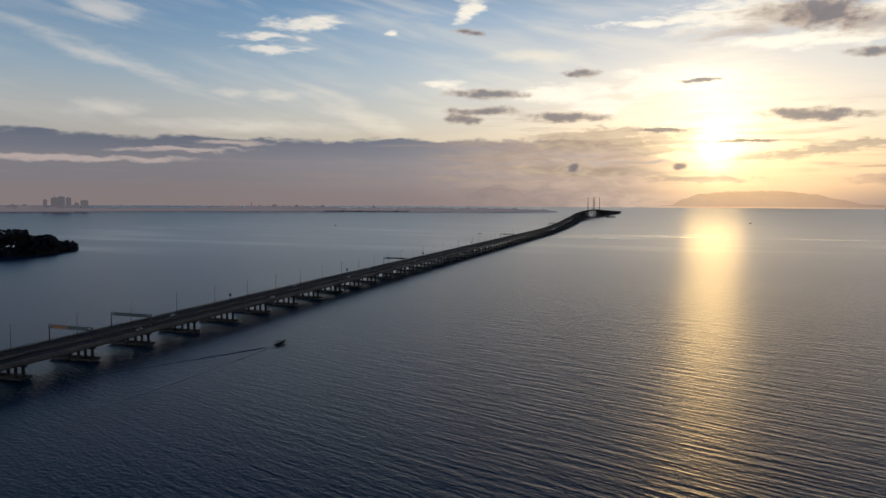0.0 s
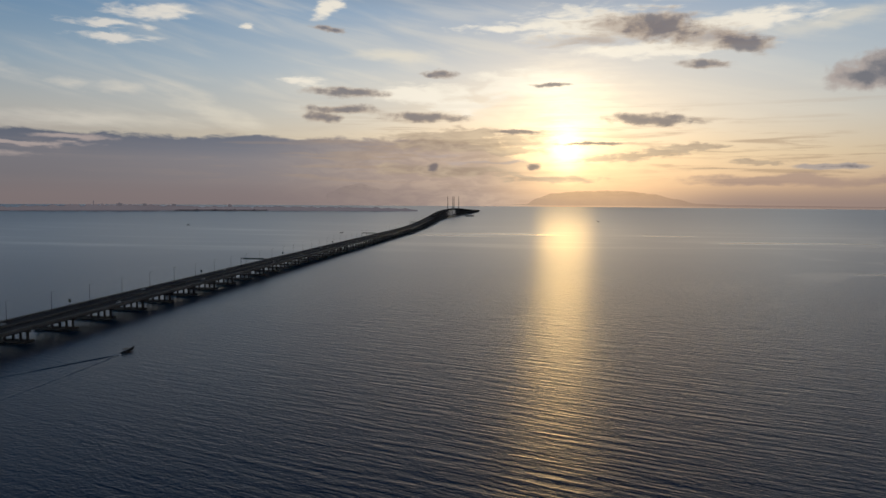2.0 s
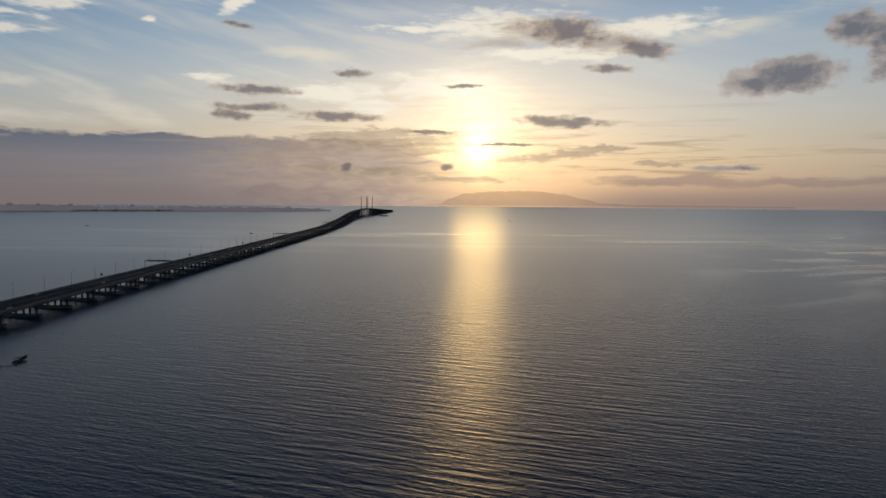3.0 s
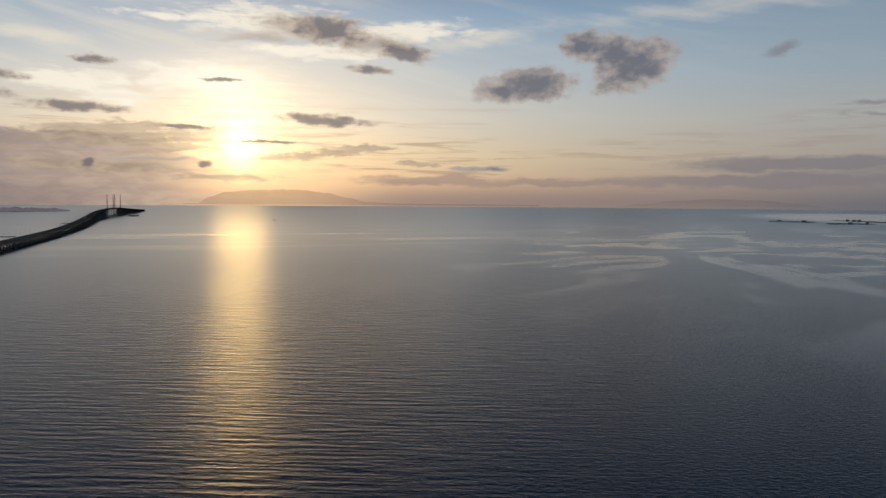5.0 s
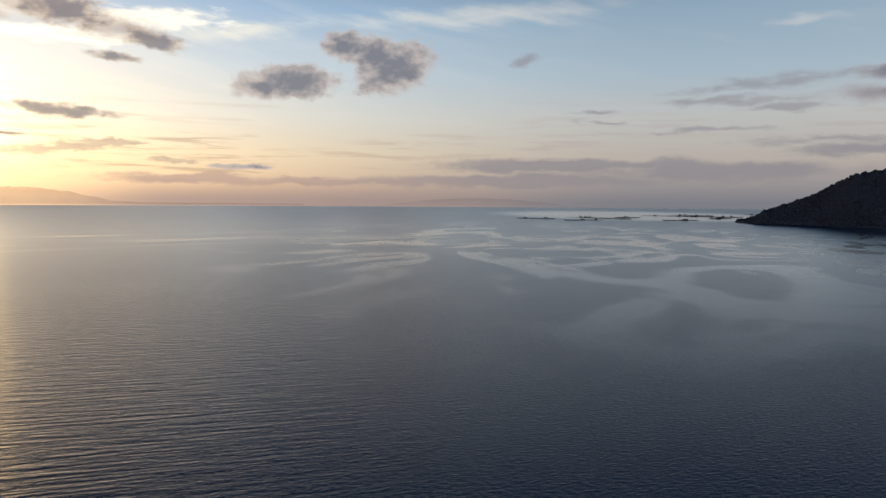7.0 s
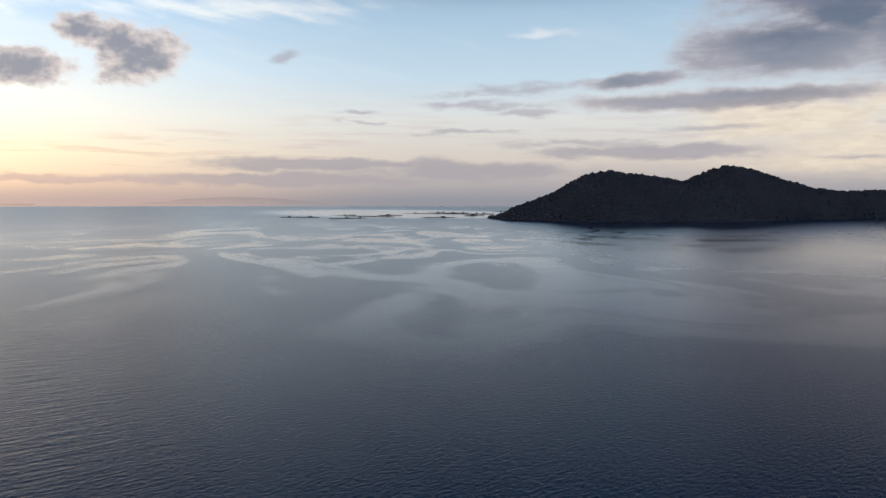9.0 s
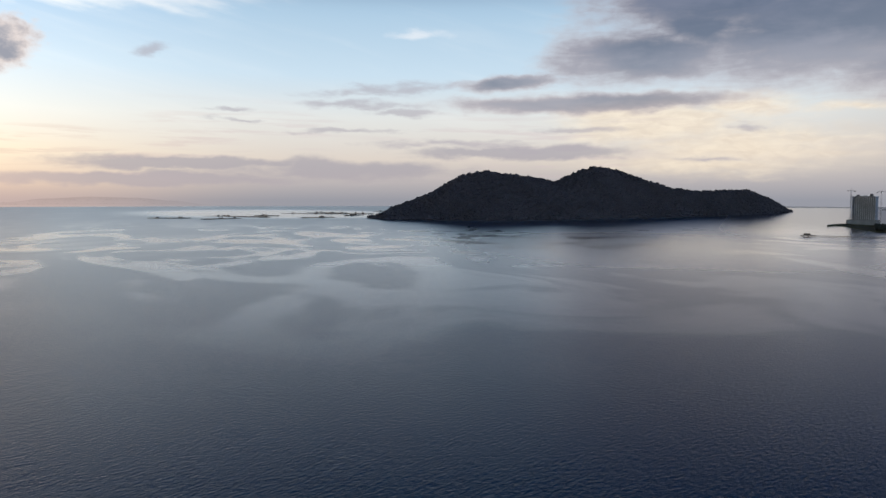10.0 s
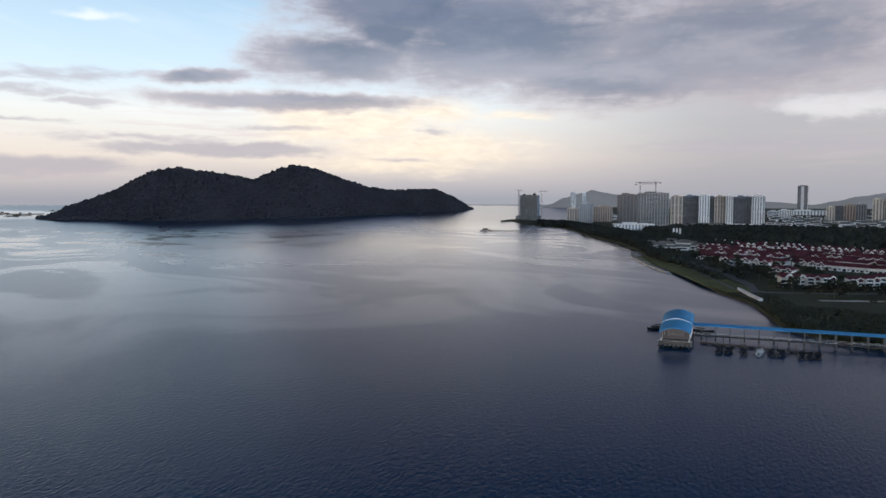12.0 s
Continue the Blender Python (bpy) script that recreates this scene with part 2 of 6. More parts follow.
    # grey clouds, pale and warm along their thin edges
    brown = g.smooth(field([(26.5, 12.9, 5.5, 1.1, -0.05), (22.5, 12.2, 4.0, 0.5), (31.0, 12.0, 3.6, 0.8, -0.1)], broken, 0.95), 0.0, 0.9)
    sky = over(brown, 0.6, sky, srgb(176, 158, 146))
    grey_field = field(GREY_CLOUDS, lumpy, 0.7, firm)
    grey = g.smooth(grey_field, -0.02, 0.55)
    sky = over(grey, 0.82, sky, g.mix(g.smooth(g.math("ADD", grey_field, swing((puff, 0.9))), 0.12, 0.8), srgb(186, 166, 148), srgb(116, 110, 116)))
    dense_field = field(DENSE_CLOUDS, swing((puff, 1.4), (knots, 0.9)), 0.5, firm)
    dense = g.smooth(dense_field, -0.04, 0.36)
    sky = over(dense, 0.9, sky, g.mix(g.smooth(g.math("ADD", dense_field, g.math("ADD", swing((puff, 0.5), (knots, 0.35)), g.smooth(az, 38.5, 42.5, -0.4, 0.0))), 0.05, 0.8), srgb(182, 170, 164), srgb(112, 112, 121)))
    rose = g.smooth(field(ROSE_CLOUDS, billow, 0.7), 0.0, 0.6)
    sky = over(rose, 0.68, sky, g.mix(g.smooth(az, 40.0, 60.0), srgb(168, 144, 136), g.mix(g.smooth(el, 0.8, 3.0), srgb(136, 129, 133), srgb(122, 120, 129))))
    faint = g.smooth(field(FAINT_STREAKS, broken, 0.8), -0.1, 0.9)
    sky = over(faint, 0.62, sky, srgb(132, 128, 136))
    evening_field = field(EVENING_CLOUDS, billow, 0.6)
    evening = g.math("MULTIPLY", g.smooth(evening_field, -0.12, 0.5), g.smooth(el, 19.0, 14.5))
    tone = g.mix(g.smooth(swing((broad, 1.76), (puff, 0.3), (curl, 0.5)), -0.26, 0.34), srgb(86, 91, 105), srgb(118, 117, 126))
    tone = g.mix(g.math("MULTIPLY", g.smooth(el, 8.0, 14.0), g.smooth(az, 130.0, 104.0)), tone, g.mix(1.0, tone, (0.46, 0.48, 0.60), "MULTIPLY"))
    sky = over(evening, 0.84, sky, g.mix(g.smooth(evening_field, 0.0, 0.75), srgb(150, 140, 142), tone))

    # mauve haze along the sea's edge, away from the sun's foot
    haze = g.math("MULTIPLY", g.smooth(el, 1.9, 0.0), g.math("MULTIPLY", g.smooth(from_sun, 5.0, 14.0), g.smooth(az, 66.0, 48.0)))
    sky = over(haze, 0.55, sky, srgb(148, 132, 130))
    # shade put into the high unseen sky towards the zenith, most of all away from the sun, to darken the near water
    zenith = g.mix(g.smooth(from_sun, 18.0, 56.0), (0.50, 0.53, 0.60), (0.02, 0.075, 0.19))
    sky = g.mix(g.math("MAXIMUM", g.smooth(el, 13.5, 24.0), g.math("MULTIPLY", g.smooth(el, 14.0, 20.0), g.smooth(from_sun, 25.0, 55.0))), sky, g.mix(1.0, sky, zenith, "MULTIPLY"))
    # lighter sky out of view, on the side away from the clouds, added to brighten the town
    unseen_fill = g.smooth(g.vec("DOT_PRODUCT", ray, (-0.96, -0.22, 0.15)), 0.45, 0.92, 1.0, 4.6)
    sky = g.mix(1.0, sky, unseen_fill, "MULTIPLY")

    # the sun's glow through broken thin cloud
    torn = g.smooth(g.math("ADD", g.math("MULTIPLY", streak, 0.6), g.math("MULTIPLY", fine, 0.4)), 0.36, 0.6, 1.0, 0.45)
    wide_glow = g.math("ADD", g.math("MULTIPLY", glare(3.1, 2.7), 0.85), g.math("ADD", g.math("MULTIPLY", glare(3.4, 2.6, 3.6), 0.35), g.math("MULTIPLY", glare(7.0, 4.6), 0.24)))
    core = g.math("ADD", g.math("MULTIPLY", glare(1.2, 1.5, -0.5), 1.25), g.math("MULTIPLY", wide_glow, torn))
    core = g.math("MULTIPLY", core, g.math("SUBTRACT", 1.0, g.math("MULTIPLY", grey, 0.75)))
    sky = g.mix(1.0, sky, g.mix(1.0, srgb(255, 226, 166), core, "MULTIPLY"), "ADD")

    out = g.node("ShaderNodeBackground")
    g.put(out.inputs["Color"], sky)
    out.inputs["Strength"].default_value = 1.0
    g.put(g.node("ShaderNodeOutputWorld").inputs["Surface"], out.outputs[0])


build_sky()

sun_data = bpy.data.lights.new("sun", "SUN")
sun_data.energy, sun_data.angle, sun_data.color = 0.033, radians(4.2), (1.0, 0.62, 0.19)
sun = new("sun", sun_data)
sun.matrix_world = look((300 * math.sin(radians(SUN_AZ)), 300 * math.cos(radians(SUN_AZ)), 300 * math.tan(radians(SUN_EL))), (0, 0, 0))


# ---- materials ----
def surface(name, colour, rough=0.7, scale=0.2, vary=0.25, bump=0.0, metal=0.0, per_piece=0.0, tint=None):
    """A painted, mineral or leafy surface with grain and larger stains, in metres."""
    m = bpy.data.materials.new(name)
    m.use_nodes = True
    g = Graph(m.node_tree)
    where = g.node("ShaderNodeNewGeometry").outputs["Position"]
    big = g.noise(where, scale * 0.15, 3.0, 0.6)
    small = g.noise(where, scale, 5.0, 0.6)
    blend = g.math("ADD", g.math("MULTIPLY", big, 0.55), g.math("MULTIPLY", small, 0.45))
    if per_piece:
        piece = g.node("ShaderNodeObjectInfo").outputs["Random"]
        blend = g.math("ADD", blend, g.math("MULTIPLY", g.math("SUBTRACT", piece, 0.5), per_piece))
    dark = tuple(c * (1 - vary) for c in colour)
    light = tuple(min(1.0, c * (1 + vary)) for c in (tint or colour))
    col = g.mix(g.smooth(blend, 0.3, 0.7), dark, light)
    p = g.node("ShaderNodeBsdfPrincipled")
    g.put(p.inputs["Base Color"], col)
    g.put(p.inputs["Roughness"], g.smooth(small, 0.2, 0.8, max(rough - 0.1, 0.02), min(rough + 0.1, 1.0)))
    p.inputs["Metallic"].default_value = metal
    if bump:
        b = g.node("ShaderNodeBump")
        b.inputs["Strength"].default_value = 0.5
        b.inputs["Distance"].default_value = bump
        g.put(b.inputs["Height"], small)
        g.put(p.inputs["Normal"], b.outputs[0])
    g.put(g.node("ShaderNodeOutputMaterial").inputs[0], p.outputs[0])
    return m


def sea_water():
    m = bpy.data.materials.new("sea_water")
    m.use_nodes = True
    g = Graph(m.node_tree)
    where = g.node("ShaderNodeNewGeometry").outputs["Position"]
    wx, wy = g.split(where)[:2]
    distance_out = g.vec("LENGTH", where)
    # slicks and current lines hundreds of metres long, on the water towards the island
    flow = g.xyz(g.math("ADD", g.math("MULTIPLY", wx, 0.0035), g.math("MULTIPLY", wy, 0.0012)), g.math("ADD", g.math("MULTIPLY", wx, -0.0020), g.math("MULTIPLY", wy, 0.0055)), 0.0)
    slick = g.noise(flow, 1.0, 2.6, 0.45, 1.7)
    sheltered = g.smooth(g.math("SUBTRACT", wx, g.math("MULTIPLY", wy, 0.9)), -300.0, 400.0, 0.12, 1.0)
    calm = g.math("MULTIPLY", g.smooth(slick, 0.42, 0.68), g.math("MULTIPLY", sheltered, g.smooth(distance_out, 180.0, 620.0)))
    # long wind streaks across the way to the sun
    reach = g.math("ADD", g.math("MULTIPLY", wx, 0.35), g.math("MULTIPLY", wy, 0.94))
    side = g.math("ADD", g.math("MULTIPLY", wx, 0.94), g.math("MULTIPLY", wy, -0.35))
    patch = g.smooth(g.noise(g.xyz(g.math("MULTIPLY", side, 0.0016), g.math("MULTIPLY", reach, 0.0085), 3.0), 1.0, 3.0, 0.5, 0.6), 0.42, 0.68)
    patch = g.math("MULTIPLY", patch, g.math("MULTIPLY", g.smooth(distance_out, 700.0, 1700.0, 0.0, 0.62), g.smooth(g.math("SUBTRACT", wx, wy), 1400.0, 0.0, 0.2, 1.0)))
    # the lee of the fish farms lies smooth
    lee = g.vec("LENGTH", g.vec("MULTIPLY", g.vec("SUBTRACT", where, (2960.0, 1050.0, 0.0)), (0.0022, 0.0014, 0.0)))
    # so does much of the strait between the island and the town
    strait = g.vec("LENGTH", g.vec("MULTIPLY", g.vec("SUBTRACT", where, (1500.0, -230.0, 0.0)), (0.0009, 0.0016, 0.0)))
    calm = g.math("MAXIMUM", calm, g.math("MAXIMUM", patch, g.smooth(strait, 1.2, 0.2, 0.0, 0.6)))
    calm = g.math("MAXIMUM", g.math("MULTIPLY", calm, g.smooth(distance_out, 2700.0, 1150.0, 0.2, 1.0)), g.smooth(lee, 1.25, 0.4, 0.0, 1.0))
    # and so does the far mouth of the strait
    mouth = g.math("DIVIDE", g.math("ADD", g.math("MULTIPLY", wx, 0.375), g.math("MULTIPLY", wy, 0.927)), distance_out)
    calm = g.math("MAXIMUM", calm, g.math("MULTIPLY", g.math("MULTIPLY", g.smooth(mouth, -0.06, 0.0), g.smooth(mouth, 0.2, 0.06)), g.smooth(distance_out, 1200.0, 2200.0, 0.0, 0.95)))
    # long crested wind waves, and small chop between them
    along = g.math("ADD", g.math("MULTIPLY", wx, 0.62), g.math("MULTIPLY", wy, 0.78))
    crest = g.math("ADD", g.math("MULTIPLY", wx, 0.78), g.math("MULTIPLY", wy, -0.62))
    swell = g.noise(g.xyz(g.math("MULTIPLY", along, 0.36), g.math("MULTIPLY", crest, 0.045), 0.0), 1.0, 2.0, 0.4, 0.2)
    chop = g.noise(g.xyz(g.math("MULTIPLY", along, 0.75), g.math("MULTIPLY", crest, 0.36), 5.0), 1.0, 3.0, 0.5, 0.3)
    ripple = g.noise(g.xyz(g.math("MULTIPLY", wx, 1.2), g.math("MULTIPLY", wy, 1.5), 2.0), 1.0, 3.0, 0.55, 0.3)
    # the swell runs in from the open sea and fades towards the bridge and the town
    abeam = g.math("DIVIDE", g.math("SUBTRACT", wy, g.math("MULTIPLY", wx, 0.5)), g.math("ADD", distance_out, 250.0))
    open_sea = g.math("MULTIPLY", g.smooth(abeam, 0.02, 0.36, 0.05, 1.0), g.smooth(g.math("SUBTRACT", wx, g.math("MULTIPLY", wy, 0.1)), -140.0, 60.0, 0.25, 1.0))
    waves = g.math("ADD", g.math("MULTIPLY", g.math("MULTIPLY", swell, open_sea), 2.15), g.math("MULTIPLY", g.math("ADD", g.math("MULTIPLY", chop, 0.85), g.math("MULTIPLY", ripple, 0.28)), g.smooth(abeam, -0.7, -0.2, 0.42, 1.0)))
    b = g.node("ShaderNodeBump")
    g.put(b.inputs["Height"], waves)
    g.put(b.inputs["Strength"], g.math("MULTIPLY", g.smooth(calm, 0.0, 1.0, 1.0, 0.75), g.smooth(distance_out, 230.0, 1150.0, 0.8, 0.0)))
    b.inputs["Distance"].default_value = 0.42
    # waves too small to see one by one: rougher further out, smoother in the slicks
    windy = g.math("ADD", g.math("ADD", g.smooth(distance_out, 250.0, 1000.0, 0.28, 0.315), g.smooth(distance_out, 1600.0, 3600.0, 0.0, 0.035)), g.smooth(g.math("SUBTRACT", wx, g.math("MULTIPLY", wy, 0.1)), 60.0, -250.0, 0.0, 0.035))
    gloss = g.node("ShaderNodeBsdfGlossy", distribution="BECKMANN")
    g.put(gloss.inputs["Roughness"], g.math("MAXIMUM", g.math("MULTIPLY", windy, g.smooth(calm, 0.0, 1.0, 1.0, 0.62)), g.smooth(distance_out, 800.0, 1300.0, 0.278, 0.21)))
    gloss.inputs["Color"].default_value = (0.98, 0.97, 0.97, 1)
    depth = g.node("ShaderNodeBsdfDiffuse")
    depth.inputs["Color"].default_value = (0.0003, 0.052, 0.142, 1)
    mirror = g.node("ShaderNodeFresnel")
    mirror.inputs["IOR"].default_value = 1.32
    for n in (gloss, depth, mirror):
        g.put(n.inputs["Normal"], b.outputs[0])
    # tilted wavelets keep even the flattest view short of a full mirror, least of all in the slicks; slicks and strait
    # get extra painted sheen
    gleam = g.math("MULTIPLY", g.math("SUBTRACT", mirror.outputs[0], g.math("MULTIPLY", g.math("POWER", mirror.outputs[0], 2.0), 0.15)), g.math("MULTIPLY", g.smooth(calm, 0.0, 0.8, 0.89, 1.13), g.smooth(strait, 1.4, 0.3, 1.0, 1.3)))
    gleam = g.math("MINIMUM", gleam, 1.0)
    both = g.node("ShaderNodeMixShader")
    g.put(both.inputs[0], gleam)
    g.put(both.inputs[1], depth.outputs[0])
    g.put(both.inputs[2], gloss.outputs[0])
    g.put(g.node("ShaderNodeOutputMaterial").inputs[0], both.outputs[0])
    return m


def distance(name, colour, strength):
    """Land far off: the light of the hazy air in front of it is put in as a glow, which outweighs its own."""
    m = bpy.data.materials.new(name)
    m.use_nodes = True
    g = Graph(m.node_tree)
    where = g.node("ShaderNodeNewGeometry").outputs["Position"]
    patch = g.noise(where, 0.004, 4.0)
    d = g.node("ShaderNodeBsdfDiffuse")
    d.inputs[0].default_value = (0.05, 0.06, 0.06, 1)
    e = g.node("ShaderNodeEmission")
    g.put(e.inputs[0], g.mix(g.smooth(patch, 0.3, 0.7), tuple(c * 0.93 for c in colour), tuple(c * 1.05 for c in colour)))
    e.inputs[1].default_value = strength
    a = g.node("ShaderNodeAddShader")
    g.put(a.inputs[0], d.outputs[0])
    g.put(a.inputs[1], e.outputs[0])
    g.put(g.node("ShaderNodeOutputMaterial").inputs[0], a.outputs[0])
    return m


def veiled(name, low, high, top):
    """Hills almost lost in haze, which is imitated by a see-through material: a faint darker veil, from low density at
    the sea to high at the top.
    """
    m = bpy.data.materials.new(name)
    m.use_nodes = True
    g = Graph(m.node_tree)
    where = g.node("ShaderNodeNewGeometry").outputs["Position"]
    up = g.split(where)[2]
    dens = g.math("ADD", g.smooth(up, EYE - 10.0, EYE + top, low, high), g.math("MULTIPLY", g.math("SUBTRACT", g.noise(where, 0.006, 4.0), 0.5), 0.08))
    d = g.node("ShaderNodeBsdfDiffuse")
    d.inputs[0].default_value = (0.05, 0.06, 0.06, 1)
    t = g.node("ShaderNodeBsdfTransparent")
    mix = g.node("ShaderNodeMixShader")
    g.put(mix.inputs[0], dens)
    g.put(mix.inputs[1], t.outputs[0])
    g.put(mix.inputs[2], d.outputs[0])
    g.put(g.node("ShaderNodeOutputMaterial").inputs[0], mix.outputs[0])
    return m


WATER = sea_water()
CONCRETE = surface("concrete", (0.19, 0.185, 0.175), 0.85, 0.6, 0.3, 0.02)
PALE_CONCRETE = surface("pale_concrete", (0.45, 0.44, 0.42), 0.85, 0.6, 0.2)
DARK_CONCRETE = surface("dark_concrete", (0.075, 0.072, 0.07), 0.9, 0.5, 0.35, 0.03)
ASPHALT = surface("asphalt", (0.034, 0.033, 0.035), 0.85, 0.5, 0.25, 0.005)
ROAD_PAINT = surface("road_paint", (0.55, 0.55, 0.52), 0.7, 1.0, 0.2)
# the blue of distant haze is put into the forest's leaf colour
FOREST = surface("hazy_forest_leaves", (0.031, 0.031, 0.041), 0.95, 0.05, 0.3)
WOOD_LEAVES = surface("woodland_leaves", (0.019, 0.024, 0.016), 0.9, 0.05, 0.45)
LEAVES = surface("shore_leaves", (0.030, 0.034, 0.017), 0.85, 0.1, 0.5, 0.1, per_piece=0.3)
BARK = surface("bark", (0.12, 0.09, 0.065), 0.9, 3.0, 0.3, 0.01)
# forest floor, tinted with the same haze blue
SOIL = surface("hazy_forest_floor", (0.027, 0.031, 0.042), 0.95, 0.05, 0.2)
GRASS = surface("rough_grass", (0.045, 0.055, 0.022), 0.95, 0.05, 0.45, 0.1, tint=(0.07, 0.07, 0.03))
FIELD_GRASS = surface("field_grass", (0.16, 0.185, 0.045), 0.95, 0.08, 0.35, 0.1, tint=(0.21, 0.21, 0.06))
SAND = surface("pale_stone", (0.62, 0.58, 0.50), 0.9, 0.4, 0.3, 0.05)
STEEL = surface("grey_steel", (0.30, 0.31, 0.32), 0.45, 1.0, 0.15, metal=0.7)
DARK_STEEL = surface("dark_steel", (0.06, 0.06, 0.065), 0.5, 1.0, 0.2, metal=0.4)
SIGN_BACK = surface("sign_back", (0.05, 0.075, 0.07), 0.5, 0.8, 0.2, metal=0.2)
ORANGE_BOARD = surface("orange_board", (0.36, 0.16, 0.05), 0.6, 0.6, 0.25)
WHITE_PAINT = surface("white_paint", (0.86, 0.85, 0.82), 0.7, 0.15, 0.12, per_piece=0.2)
# cream and tan also carry the warm sunlight on the town's lit walls
CREAM = surface("sun_tinted_cream_render", (0.76, 0.68, 0.57), 0.8, 0.15, 0.15, per_piece=0.2)
TAN = surface("sun_tinted_tan_render", (0.60, 0.46, 0.36), 0.8, 0.15, 0.2)
BROWN = surface("brown_render_and_shadow", (0.21, 0.16, 0.14), 0.85, 0.15, 0.25)
TAUPE = surface("taupe_cladding", (0.19, 0.175, 0.175), 0.6, 0.15, 0.2)
PALE_GREY = surface("pale_grey_render", (0.5, 0.5, 0.5), 0.75, 0.15, 0.2)
BLUE_GREY = surface("blue_grey_render", (0.20, 0.24, 0.30), 0.7, 0.15, 0.2)
BARE = surface("bare_concrete_frame", (0.46, 0.44, 0.42), 0.9, 0.2, 0.3)
GLAZING = surface("dark_glazing", (0.035, 0.045, 0.055), 0.12, 0.3, 0.3)
RED_TILE = surface("red_roof_tile", (0.13, 0.029, 0.040), 0.8, 0.7, 0.3, 0.03, per_piece=0.35)
GLASS_BALCONY = surface("balcony_glass", (0.075, 0.09, 0.115), 0.25, 0.3, 0.3)
BLUE_ROOF = surface("blue_metal_roof", (0.10, 0.42, 0.76), 0.6, 0.5, 0.18, 0.01)
TIMBER = surface("weathered_timber", (0.16, 0.125, 0.095), 0.85, 1.5, 0.35, 0.01)
RUBBER = surface("black_rubber", (0.02, 0.02, 0.021), 0.8, 2.0, 0.3)
BOAT_DARK = surface("dark_boat_paint", (0.022, 0.025, 0.032), 0.45, 1.0, 0.3, per_piece=0.3)
BOAT_WHITE = surface("white_boat_paint", (0.78, 0.78, 0.77), 0.35, 1.0, 0.1)
CAR_PAINT = surface("car_paint", (0.45, 0.45, 0.46), 0.3, 1.0, 0.1, per_piece=0.9)


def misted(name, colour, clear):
    """Concrete kilometres off: the mist is put into the material, which lets a part of what lies behind show through.
    """
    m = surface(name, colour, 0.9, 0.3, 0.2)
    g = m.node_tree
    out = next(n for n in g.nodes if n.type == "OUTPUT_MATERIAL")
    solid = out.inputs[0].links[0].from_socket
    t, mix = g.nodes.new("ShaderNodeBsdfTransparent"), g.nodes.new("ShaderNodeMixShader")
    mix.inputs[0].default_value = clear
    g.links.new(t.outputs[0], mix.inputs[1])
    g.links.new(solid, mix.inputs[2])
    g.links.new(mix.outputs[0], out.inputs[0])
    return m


MISTED_CONCRETE = misted("misted_concrete", (0.13, 0.12, 0.115), 0.45)
HAZE_NEAR = distance("haze_glow_land", srgb(104, 98, 104), 1.0)
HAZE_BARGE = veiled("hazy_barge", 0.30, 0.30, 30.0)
HAZE_BLOCK = distance("haze_glow_blocks", srgb(92, 88, 94), 1.0)
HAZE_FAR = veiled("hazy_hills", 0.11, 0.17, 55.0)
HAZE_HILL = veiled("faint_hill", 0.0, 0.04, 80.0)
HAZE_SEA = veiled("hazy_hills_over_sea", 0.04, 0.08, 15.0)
HAZE_SOUTH = distance("haze_glow_southern_hills", srgb(70, 72, 77), 1.0)


# ---- building helpers ----
def part(name, bm, material, parent=None, label=""):
    me = bpy.data.meshes.new(name)
    bm.to_mesh(me)
    bm.free()
    me.materials.append(material)
    ob = new(name, me)
    ob.parent = parent
    if label:
        ob["label"] = label
    return ob


def share(name, me, parent, m=None):
    """Another object on a mesh that exists already."""
    ob = new(name, me)
    ob.parent = parent
    if m is not None:
        ob.matrix_basis = m
    return ob


def thing(name, label, category, at=(0, 0, 0), turn=0.0, group="", kind=""):
    e = new(name)
    e.matrix_basis = pose(*at, 0, 0, turn)
    return tagged(e, label, category, group, kind)


def box(bm, x0, x1, y0, y1, z0, z1, bevel=0.0):
    v = [bm.verts.new((x, y, z)) for z in (z0, z1) for y in (y0, y1) for x in (x0, x1)]
    faces = [bm.faces.new([v[i] for i in q]) for q in ((0, 2, 3, 1), (4, 5, 7, 6), (0, 1, 5, 4), (2, 6, 7, 3), (0, 4, 6, 2), (1, 3, 7, 5))]
    if bevel:
        bmesh.ops.bevel(bm, geom=list({e for f in faces for e in f.edges}), offset=bevel, segments=1, affect="EDGES")
    return bm


def boxes(*sizes, bevel=0.0):
    bm = bmesh.new()
    for s in sizes:
        box(bm, *s)
    if bevel:
        bmesh.ops.bevel(bm, geom=list(bm.edges), offset=bevel, segments=1, affect="EDGES")
    return bm


def rod(bm, a, b, r, r2=None, sides=8):
    a, b = Vector(a), Vector(b)
    q = (b - a).to_track_quat("Z", "Y")
    rings = []
    for p, rr in ((a, r), (b, r if r2 is None else r2)):
        rings.append([bm.verts.new(p + q @ Vector((rr * math.cos(i * math.tau / sides), rr * math.sin(i * math.tau / sides), 0))) for i in range(sides)])
    for i in range(sides):
        j = (i + 1) % sides
        bm.faces.new((rings[0][i], rings[0][j], rings[1][j], rings[1][i]))
    bm.faces.new(rings[0][::-1])
    bm.faces.new(rings[1])
    return bm


FOLD, REACH = 1600.0, 3350.0


def afar(p):
    """Keeps what lies kilometres off within the lens's reach: past FOLD it draws nearer and shrinks in step."""
    d = math.hypot(p[0], p[1])
    if d <= FOLD:
        return Vector(p)
    u = (d - FOLD) / REACH
    s = (FOLD + REACH * u / (u + 1)) / d
    return Vector((p[0] * s, p[1] * s, EYE + (p[2] - EYE) * s))


def polar(az, d, z=0.0):
    a = radians(az)
    return (d * math.sin(a), d * math.cos(a), z)


